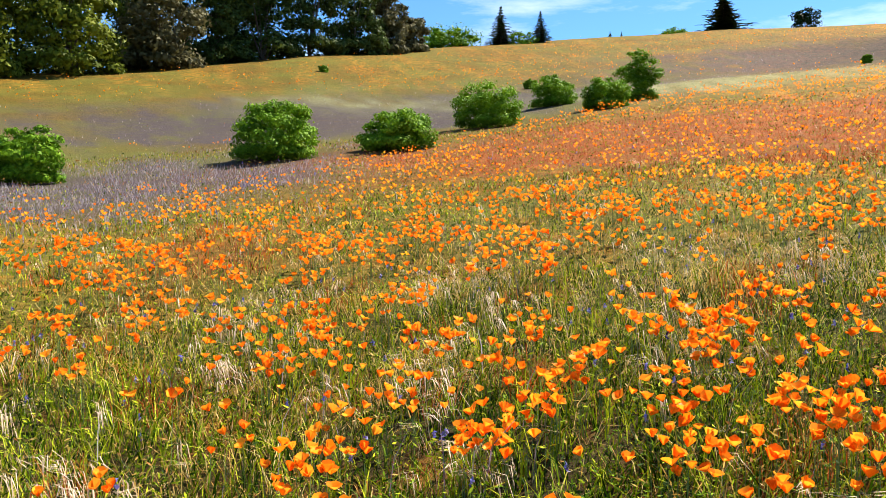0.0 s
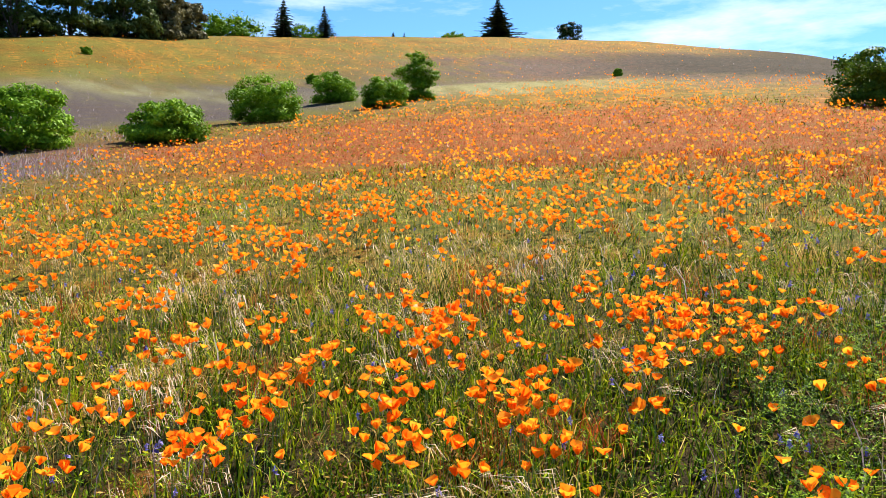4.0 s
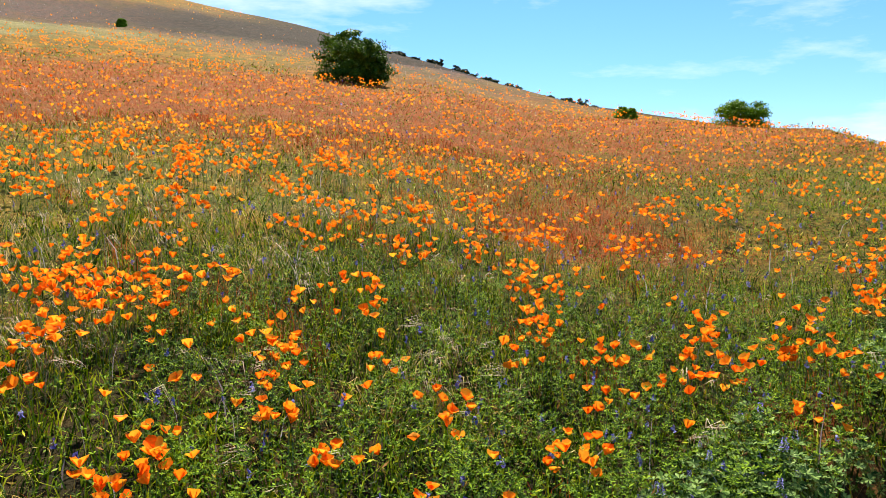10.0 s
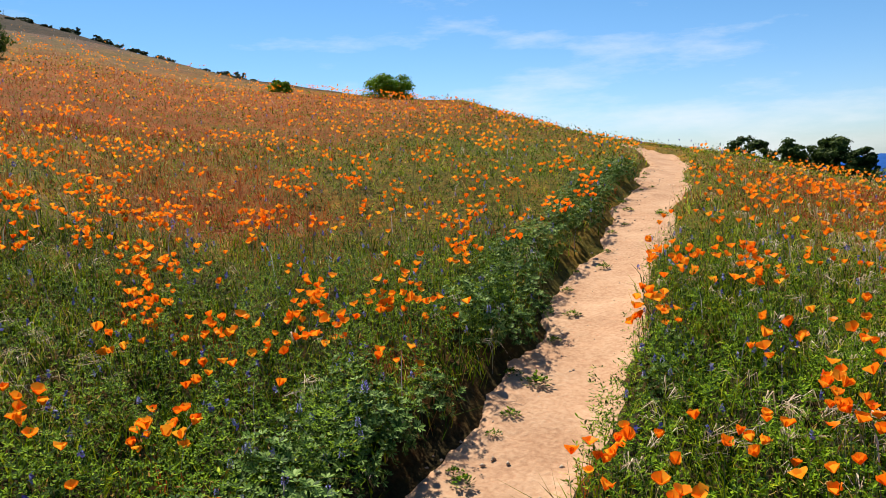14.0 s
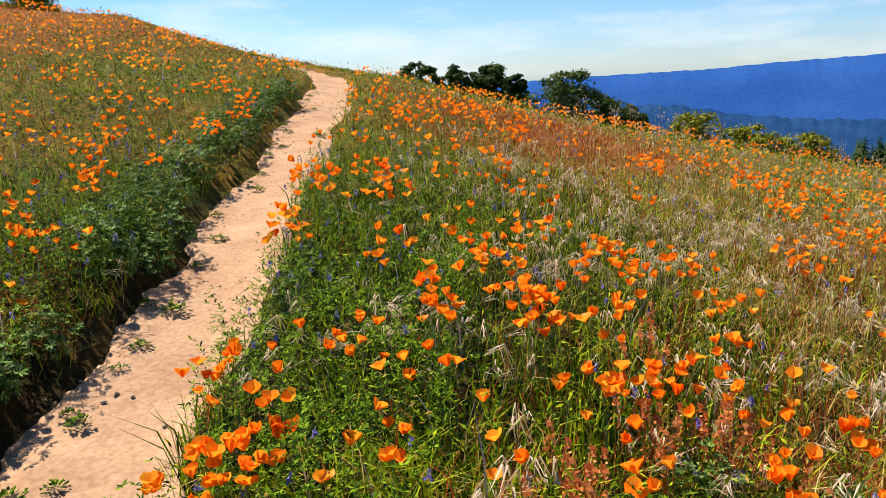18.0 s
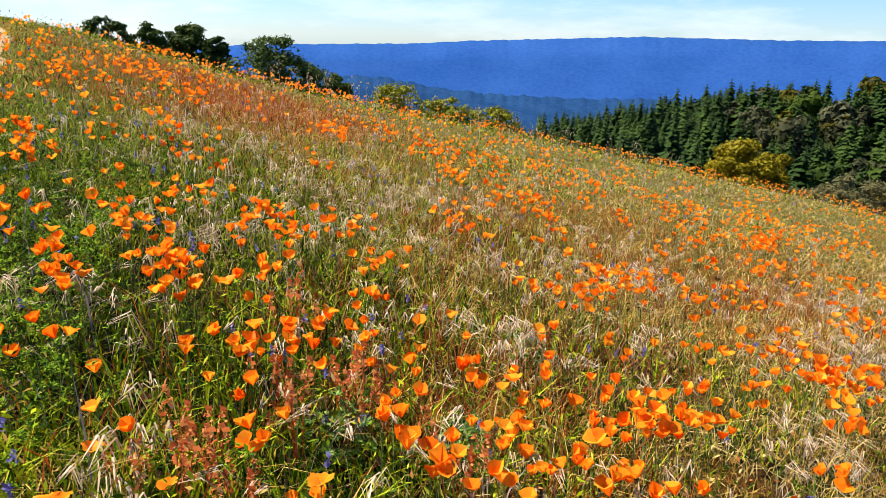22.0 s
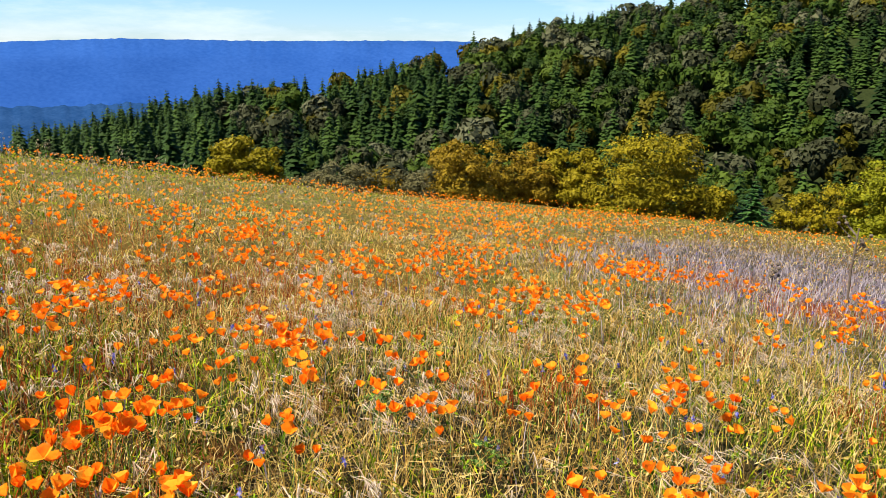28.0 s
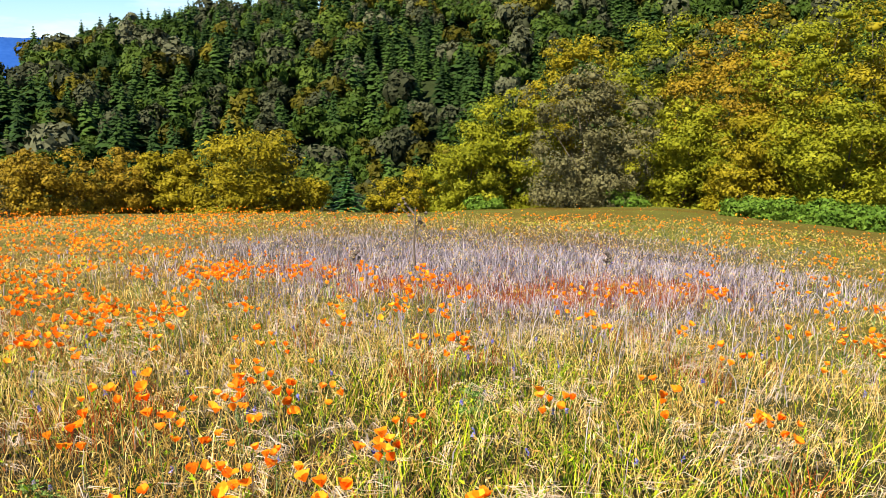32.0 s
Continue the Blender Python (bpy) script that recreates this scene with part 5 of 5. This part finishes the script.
# the row of oaks and shrubs along the meadow's lower edge
G4 = "trees along the meadow's lower edge"
for n, (a, r, w, top, mat, kind, lab) in enumerate((
        (140.2, 62, 5.4, -6.4, L_GOLD, "oak_tree", "rounded olive-gold oak at the meadow's lower edge"),
        (136.0, 66, 5.0, -9.0, L_GREY, "shrub", "grey-green scrub along the meadow's lower edge"), (143.5, 66, 4.5, -9.3, L_GREY, "shrub", "grey-green scrub along the meadow's lower edge"),
        (146.8, 64, 5.0, -8.2, L_GREY, "shrub", "grey-green scrub along the meadow's lower edge"), (150.2, 66, 4.5, -8.6, L_BROWN, "shrub", "brownish scrub along the meadow's lower edge"),
        (152.5, 68, 4.5, -8.4, L_GREY, "shrub", "grey-green scrub along the meadow's lower edge"), (156.2, 70, 7.6, -6.6, L_BROWN, "oak_tree", "brown-leaved oak at the meadow's lower edge"),
        (160.6, 74, 6.5, -6.8, L_BROWN, "oak_tree", "brown-leaved oak at the meadow's lower edge"), (164.2, 74, 6.0, -6.9, L_GOLD, "oak_tree", "olive-gold oak at the meadow's lower edge"),
        (169.0, 72, 10.5, -5.9, L_GOLD, "oak_tree", "broad golden-leaved oak at the meadow's lower edge"), (173.6, 71, 5.0, -8.8, L_GOLD, "shrub", "golden scrub along the meadow's lower edge"),
        (179.3, 74, 4.2, -9.0, L_GOLD, "shrub", "golden scrub along the meadow's lower edge"), (182.0, 74, 5.0, -8.4, L_GOLD, "shrub", "golden scrub along the meadow's lower edge"),
        (185.4, 72, 7.0, -5.6, L_LIME, "oak_tree", "yellow-green oak at the meadow's lower edge"), (188.6, 74, 8.5, -2.6, L_LIME, "oak_tree", "tall yellow-green oak at the meadow's lower edge"), (192.8, 78, 10.5, 0.8, L_GOLD, "oak_tree", "tall golden oak catching the sun"),
        (194.6, 69, 10.0, -1.6, L_GREY, "oak_tree", "bare-looking grey-brown oak among golden ones"), (198.6, 80, 11.0, 2.2, L_LIME, "oak_tree", "tall yellow-green oak at the meadow's lower edge"),
        (201.0, 70, 9.0, -3.6, L_LIME, "oak_tree", "yellow-green oak at the meadow's lower edge"), (204.0, 76, 12.0, 2.6, L_BROWN, "oak_tree", "tall oak with orange-brown foliage"),
        (208.5, 72, 12.0, 3.4, L_LIME, "oak_tree", "tall yellow-green oak at the meadow's lower edge"), (206.0, 66, 8.0, -4.0, L_GOLD, "oak_tree", "golden oak at the meadow's lower edge"),
        (213.0, 70, 12.0, 3.0, L_GOLD, "oak_tree", "tall golden oak catching the sun"), (211.0, 62, 9.0, -3.0, L_LIME, "oak_tree", "yellow-green oak at the meadow's lower edge"),
        (218.0, 66, 12.0, 3.0, L_LIME, "oak_tree", "tall yellow-green oak at the meadow's lower edge"))):
    g0 = float(ground(*polar(a, r)))
    h = EYE + r * math.tan(radians(top)) - g0
    tall = kind == "oak_tree"
    plant(kind, lab, "tree" if tall else "bush", G4, a, r, w * 1.15, max(h * 1.06, 1.2), mat, 160 + n, 0.04, 11 if tall else 6, 130 if tall else 60, 190 if tall else 100, 0.15 if tall else 0.14, 0.2, 10, 0.22, 0.14 if tall else 0.165, 0.42)
fir("small bright green fir at the meadow's lower edge", 176.6, 71, 5.2, 5.2, 200, leaf_mat("young_fir", (0.02, 0.06, 0.015), (0.045, 0.11, 0.025), (0.10, 0.19, 0.05)), dip=0.3)
for n, (a, r) in enumerate(((205.5, 52), (208, 48), (210.5, 46), (213, 45), (187, 68), (197, 66))):
    plant("shrub", "bright green low shrub at the foot of the trees", "bush", "low shrubs at the wood's edge", a, r, 3.6, 1.1, L_FERN, 210 + n, 0.02, 6, 70, 50, 0.13, 0.0, 6, 0.03)


# ---- woods across the valley ----
def conifers(g, x, y, z, height, width):
    """Tiered crowns of drooping boughs round a dark core: corners and faces, trees in order."""
    m, tiers, boughs = len(x), 15, 9
    t = np.linspace(0, 1, tiers)[None, :, None] + g.uniform(-0.02, 0.02, (m, tiers, boughs))
    th = np.arange(boughs) * 6.283 / boughs + g.uniform(0, 6.283, (m, tiers, 1)) + g.normal(0, 0.22, (m, tiers, boughs))
    reach = 0.5 * width[:, None, None] * (1.04 - t) ** 0.68 * g.uniform(0.50, 1.15, (m, tiers, boughs)) + 0.12
    root = np.stack([x, y, z], -1)[:, None, None]
    d = np.stack([np.cos(th), np.sin(th), 0 * th], -1)
    e = np.stack([-np.sin(th), np.cos(th), 0 * th], -1)
    up = np.array([0, 0, 1.0])
    lift = (height[:, None, None] * (0.08 + 0.92 * t))[..., None] * up
    R = reach[..., None]
    drop = g.uniform(0.28, 0.55, th.shape)[..., None]
    wide = (0.62 - 0.1 * t)[..., None] * R
    inner = root + lift + 0.10 * R * up
    tip = root + lift + d * R - up * drop * R
    v = np.stack([inner, root + lift + d * R * 0.62 + e * wide * 0.62 - up * (drop * 0.75 + 0.12) * R, tip, root + lift + d * R * 0.62 - e * wide * 0.62 - up * (drop * 0.75 + 0.12) * R], 3)
    n = m * tiers * boughs
    f = (np.array([(0, 1, 2), (0, 2, 3)])[None] + 4 * np.arange(n)[:, None, None]).reshape(-1, 3)
    # spire
    k = 5
    a = np.arange(k) * 6.283 / k
    ring = np.stack([np.cos(a), np.sin(a), 0 * a], -1)[None] * (0.20 * width)[:, None, None] + root[:, 0] + (0.06 * height)[:, None, None] * up
    top = root[:, 0] + (0.92 * height)[:, None, None] * up
    sv = np.concatenate([ring, top], 1)
    sf = (np.array([(i, (i + 1) % k, k) for i in range(k)])[None] + (k + 1) * np.arange(m)[:, None, None]).reshape(-1, 3) + 4 * n
    return np.vstack([v.reshape(-1, 3), sv.reshape(-1, 3)]), np.vstack([f, sf]), np.concatenate([np.repeat(np.arange(m), tiers * boughs * 4), np.repeat(np.arange(m), k + 1)])


def round_crowns(g, x, y, z, height, width):
    """Broadleaved crowns: rounded puffs of leaf sprays that face outwards, over a lumpy core."""
    m, puffs, k = len(x), 10, 32
    d = g.normal(0, 1, (m, puffs, 3))
    d[..., 2] = np.abs(d[..., 2]) * 0.9
    d /= np.linalg.norm(d, axis=-1)[..., None]
    half = np.stack([width * 0.30, width * 0.30, height * 0.34], -1)[:, None]
    mid = np.stack([x, y, z + height * 0.45], -1)[:, None]
    c = mid + d * half * g.uniform(0.7, 1.1, (m, puffs, 1))
    size = width[:, None] * g.uniform(0.16, 0.28, (m, puffs))
    q = g.normal(0, 1, (m, puffs, k, 3)) + 0.7 * d[:, :, None] + np.array([0, 0, 0.3])
    q /= np.linalg.norm(q, axis=-1)[..., None]
    p = c[:, :, None] + q * size[:, :, None, None] * g.uniform(0.8, 1.1, (m, puffs, k, 1))
    nn = q + g.normal(0, 0.28, q.shape)
    nn /= np.linalg.norm(nn, axis=-1)[..., None]
    tt = np.cross(nn, g.normal(0, 1, q.shape))
    tt /= np.linalg.norm(tt, axis=-1)[..., None]
    bb = np.cross(nn, tt)
    L = (0.36 * size[:, :, None] * g.uniform(0.6, 1.2, (m, puffs, k)))[..., None]
    v = np.stack([p - tt * L - bb * L * 0.6, p + tt * L - bb * L * 0.3, p + bb * L], 3).reshape(-1, 3)
    f = np.arange(len(v)).reshape(-1, 3)
    core = mid - np.array([0, 0, 0.05]) + HEART[None] * (np.stack([width * 0.26, width * 0.26, height * 0.28], -1)[:, None] * g.uniform(0.75, 1.05, (m, 12, 1)))
    f2 = (HEART_FACES[None] + 12 * np.arange(m)[:, None, None]).reshape(-1, 3) + len(v)
    return np.vstack([v, core.reshape(-1, 3)]), np.vstack([f, f2]), np.concatenate([np.repeat(np.arange(m), puffs * k * 3), np.repeat(np.arange(m), 12)])


def forest():
    g = np.random.default_rng(77)
    n = 5400
    a = g.uniform(108, 228, n)
    r = np.sqrt(g.uniform(160 ** 2, 500 ** 2, n))
    far = by_az(a, WAZ, WDI)
    keep = (r < far + 15) & ~clearing(a, r + 14)
    a, r = a[keep], r[keep]
    # only what stands higher than the meadow's brow
    rise = np.degrees(np.arctan2(ground(*polar(a, r)) + 24 - EYE, r))
    keep = rise > by_az(a, AZ, CREST) - 0.4
    a, r = a[keep], r[keep]
    x, y = polar(a, r)
    z = ground(x, y)
    patchy = fbm(x, y, 110.0, 3, 3.0) + 0.30 * g.normal(0, 1, len(x))
    conifer = patchy < 0.10 + 0.7 * smooth((156 - a) / 25)
    kindly = np.clip(0.5 + 0.55 * fbm(x, y, 60.0, 3, 8.0) + 0.20 * g.normal(0, 1, len(x)), 0, 1)
    picks = (("conifer", conifer, L_FIRS, "dark conifers covering the hill across the valley"),
             ("green", ~conifer & (kindly < 0.50), L_WOOD, "green broadleaved trees among the conifers"),
             ("grey", ~conifer & (kindly >= 0.50) & (kindly < 0.72), L_HOAR, "grey-brown bare-looking trees among the conifers"),
             ("gold", ~conifer & (kindly >= 0.72), L_OLIVE, "golden-green oaks among the conifers"))
    for kind, sel, mat, lab in picks:
        m = int(sel.sum())
        if kind == "conifer":
            H = g.uniform(8, 20, m) * (0.85 + 0.3 * g.random(m) ** 3)
            v, f, who = conifers(g, x[sel], y[sel], z[sel], H, H * g.uniform(0.45, 0.72, m))
        else:
            H = g.uniform(9, 16, m) * (1.15 if kind == "grey" else 1.0)
            v, f, who = round_crowns(g, x[sel], y[sel], z[sel], H, H * g.uniform(0.55 if kind == "grey" else 0.75, 1.0, m))
        me = raw_mesh("woods", v, f, mat)
        tone = np.clip(0.5 + 0.20 * g.normal(0, 1, m), 0, 1)[who]
        me.attributes.new("tone", "FLOAT", "POINT").data.foreach_set("value", tone.astype(np.float32))
        tagged(new("woods", me), lab, "woods", kind="stuff")


forest()


# ---- dead stalks and oat heads ----
def dead_stalk(a, r, height, seed):
    g = np.random.default_rng(seed)
    x, y = polar(a, r)
    root = new("dead_stalk")
    root.location = (float(x), float(y), float(ground(x, y)))
    tagged(root, "dry brown thistle stalk standing in the lilac grass", "plant", "dead stalks")
    part("stem", bm_tube([(0, 0, -0.05), (0.02, 0.01, height * 0.5), (0.0, 0.02, height)], [0.016, 0.013, 0.008], 6), M_BARK, root)
    for k in range(11):
        z0 = height * g.uniform(0.45, 0.95)
        th, L = g.uniform(0, 6.28), height * g.uniform(0.10, 0.22)
        end = (math.cos(th) * L, math.sin(th) * L, z0 + L * 0.8)
        part("twig", bm_tube([(0.01, 0.01, z0), (end[0] * 0.6, end[1] * 0.6, z0 + L * 0.4), end], [0.009, 0.007, 0.005], 4), M_BARK, root)
        part("seed_head", bm_tube([(end[0], end[1], end[2] - 0.01), (end[0], end[1], end[2] + 0.012), (end[0], end[1], end[2] + 0.03)], [0.010, 0.026, 0.012], 6), M_BARK, root)


for n, (a, r, h) in enumerate(((182.9, 10.4, 1.0), (178.4, 11.5, 0.32), (196.5, 12.0, 0.30))):
    dead_stalk(a, r, h, 300 + n)


def weed(x, y, size, seed):
    g = np.random.default_rng(seed)
    root = new("trail_weed")
    root.location = (x, y, float(ground(x, y)) + 0.03)
    tagged(root, "small low green weed on the trail's edge", "plant", "weeds on the trail")
    m = 90
    th, t = g.uniform(0, 6.28, m), g.random(m)
    c = np.stack([np.cos(th) * size * t, np.sin(th) * size * t, 0.01 + size * 0.7 * (1 - t) * g.random(m)], -1)
    d = np.stack([np.cos(th), np.sin(th), g.uniform(0.0, 0.9, m)], -1) * (0.30 * size)
    s = np.stack([-np.sin(th), np.cos(th), g.normal(0, 0.3, m)], -1) * (0.10 * size)
    v = np.stack([c, c + d * 0.5 - s, c + d, c + d * 0.5 + s], 1).reshape(-1, 3)
    mesh_part("foliage", raw_mesh("foliage", v, np.arange(4 * m).reshape(-1, 4), M_FORB), root)


gw = np.random.default_rng(31)
for n in range(20):
    x = 2.2 + 10.5 * (n / 19) ** 1.2 + float(gw.normal(0, 0.1))
    side = float(np.interp(x, TX, TY)) + 0.05 * math.sin(x * 2.1) + 0.03 * math.sin(x * 5.3 + 1) + float(gw.uniform(0.10, 0.27))
    weed(x, side, float(gw.uniform(0.025, 0.060)), 440 + n)
for n, (x, y, s) in enumerate(((4.75, 0.86, 0.075), (9.28, 0.23, 0.08), (4.35, 0.93, 0.05), (5.9, 0.80, 0.06), (3.7, 1.0, 0.05), (7.2, 0.68, 0.06), (3.3, 0.95, 0.04))):
    weed(x, y, s, 400 + n)


# ---- lupines by the trail ----
def lupine_leaf_mesh(seed):
    """A mound of palmate leaves."""
    g = np.random.default_rng(seed)
    m, k = 120, 7
    d = g.normal(0, 1, (m, 3))
    d[:, 2] = np.abs(d[:, 2]) * 1.1
    d /= np.linalg.norm(d, axis=1)[:, None]
    c = d * np.array([0.17, 0.17, 0.24]) * g.uniform(0.55, 1.05, (m, 1)) + np.array([0, 0, 0.02])
    ang = g.uniform(0, 6.28, (m, 1)) + np.arange(k) * 6.283 / k
    nrm = d + np.array([0, 0, 0.6]) + g.normal(0, 0.3, (m, 3))
    nrm /= np.linalg.norm(nrm, axis=1)[:, None]
    e1 = np.cross(nrm, [0.3, 0.9, 0.1])
    e1 /= np.linalg.norm(e1, axis=1)[:, None]
    e2 = np.cross(nrm, e1)
    out = e1[:, None] * np.cos(ang)[..., None] + e2[:, None] * np.sin(ang)[..., None] + 0.35 * nrm[:, None]
    side = e2[:, None] * np.cos(ang)[..., None] - e1[:, None] * np.sin(ang)[..., None]
    L = g.uniform(0.016, 0.030, (m, 1, 1))
    b = np.repeat(c[:, None], k, 1)
    v = np.stack([b, b + out * L * 0.65 + side * L * 0.2, b + out * L, b + out * L * 0.65 - side * L * 0.2], 2).reshape(-1, 3)
    return raw_mesh("foliage", v, np.arange(len(v)).reshape(-1, 4), M_LUPINE)


def lupine_spike_mesh(seed):
    """Whorls of small pea flowers on a short spike."""
    g = np.random.default_rng(seed)
    vs = []
    for i in range(7):
        for j in range(5):
            th, z = j * 1.257 + i * 0.6, 0.0058 * i
            d = np.array([math.cos(th), math.sin(th), 0.5])
            e = np.array([-math.sin(th), math.cos(th), 0])
            c = d * (0.010 - 0.0009 * i) + np.array([0, 0, z])
            q = 0.0042 * g.uniform(0.8, 1.2)
            vs += [c - e * q * 0.6, c + d * q, c + e * q * 0.6, c + np.array([0, 0, q])]
    v = np.array(vs)
    return raw_mesh("flower_spike", v, np.arange(len(v)).reshape(-1, 4), M_BLUE)


LUPINE_LEAVES, LUPINE_SPIKES = [lupine_leaf_mesh(900 + k) for k in range(4)], [lupine_spike_mesh(910 + k) for k in range(3)]


def lupine(x, y, size, spikes, g):
    root = new("lupine")
    root.location = (x, y, float(ground(x, y)) - 0.01)
    root.rotation_euler, root.scale = (0, 0, float(g.uniform(0, 6.28))), (size, size, size)
    tagged(root, "grey-green mounded lupine with small blue-violet flower spikes", "flower", "lupines along the trail")
    mesh_part("foliage", LUPINE_LEAVES[int(g.integers(4))], root)
    for k in range(spikes):
        th, q = g.uniform(0, 6.28), g.uniform(0.0, 0.13)
        top = (q * math.cos(th), q * math.sin(th), float(0.23 - 0.9 * q + g.uniform(0.0, 0.03)))
        part("stalk", bm_tube([(top[0] * 0.6, top[1] * 0.6, 0.08), (top[0], top[1], top[2] + 0.05)], [0.0022, 0.0016], 4), M_STEM, root)
        mesh_part("flower_spike", LUPINE_SPIKES[int(g.integers(3))], root).location = top


gl = np.random.default_rng(61)
for n in range(64):
    x = 2.5 + 9.5 * (n / 63) ** 1.35
    bank = float(np.interp(x, TX, TY)) + 0.05 * math.sin(x * 2.1) + 0.03 * math.sin(x * 5.3 + 1) + TRAIL_HALF
    if float(crowd(x, bank + 0.25)) > 0.35:
        continue
    lupine(x + float(gl.normal(0, 0.08)), bank + (0.09 if n % 2 else 0.32) + float(gl.uniform(-0.03, 0.12)), float(gl.uniform(0.85, 1.25)), int(gl.integers(0, 4)) if x < 5 else int(gl.integers(0, 2)), gl)
for x, y in ((3.7, 1.55), (3.3, 1.7), (3.95, 1.75), (3.1, 1.45), (4.3, 0.22), (4.75, 0.18), (5.6, 0.08), (2.75, -1.0), (2.6, -1.35), (1.6, -3.0), (2.2, -3.2), (-0.2, -4.1), (3.4, -2.1), (0.4, 3.2), (-0.4, 3.6)):
    lupine(x, y, float(gl.uniform(0.6, 0.95)), int(gl.integers(2, 5)), gl)


# ---- sorrel near the trail ----
def sorrel_head_mesh(seed):
    """A loose spire of small papery seeds."""
    g = np.random.default_rng(seed)
    m = 30
    t, th = g.random(m), g.uniform(0, 6.28, m)
    c = np.stack([np.cos(th) * 0.016 * (1.2 - t), np.sin(th) * 0.016 * (1.2 - t), 0.11 * t], -1)
    d, e = g.normal(0, 0.0042, (m, 3)), g.normal(0, 0.0042, (m, 3))
    v = np.stack([c - d, c + e, c + d, c - e], 1).reshape(-1, 3)
    return raw_mesh("seed_head", v, np.arange(len(v)).reshape(-1, 4), M_DOCK)


M_DOCK = ramp_mat("dock_seed", [(0.2, (0.36, 0.070, 0.020)), (0.5, (0.62, 0.19, 0.06)), (0.8, (0.80, 0.42, 0.17))], 30.0, 0.7, 0.5, 0, 0.4)
SORREL_HEADS = [sorrel_head_mesh(930 + k) for k in range(3)]


def sorrel(x, y, size, stalks, g):
    root = new("sorrel")
    root.location = (x, y, float(ground(x, y)) - 0.01)
    root.scale = (size, size, size)
    tagged(root, "rust-red sorrel with seeding stalks among the grass", "plant", "sorrel near the trail")
    for k in range(stalks):
        th, q, h = g.uniform(0, 6.28), g.uniform(0.02, 0.10), float(g.uniform(0.14, 0.25))
        top = (q * math.cos(th), q * math.sin(th), h)
        stalk = part("stalk", bm_tube([(top[0] * 0.3, top[1] * 0.3, 0), (top[0] * 0.7, top[1] * 0.7, h * 0.6), top], [0.0022, 0.0018, 0.0012], 4), M_DOCK, root)
        tagged(mesh_part("seed_head", SORREL_HEADS[int(g.integers(3))], stalk), kind="stuff").location = (top[0], top[1], h - 0.05)


gd = np.random.default_rng(71)
for x, y, many in ((2.70, -0.92, 3), (2.52, -0.45, 2), (2.46, -0.66, 2), (2.80, -1.22, 2), (2.95, -0.75, 1), (2.45, -1.3, 1), (3.4, -1.0, 1)):
    for k in range(many):
        sorrel(x + float(gd.normal(0, 0.10)), y + float(gd.normal(0, 0.10)), float(gd.uniform(0.85, 1.2)), int(gd.integers(4, 7)), gd)
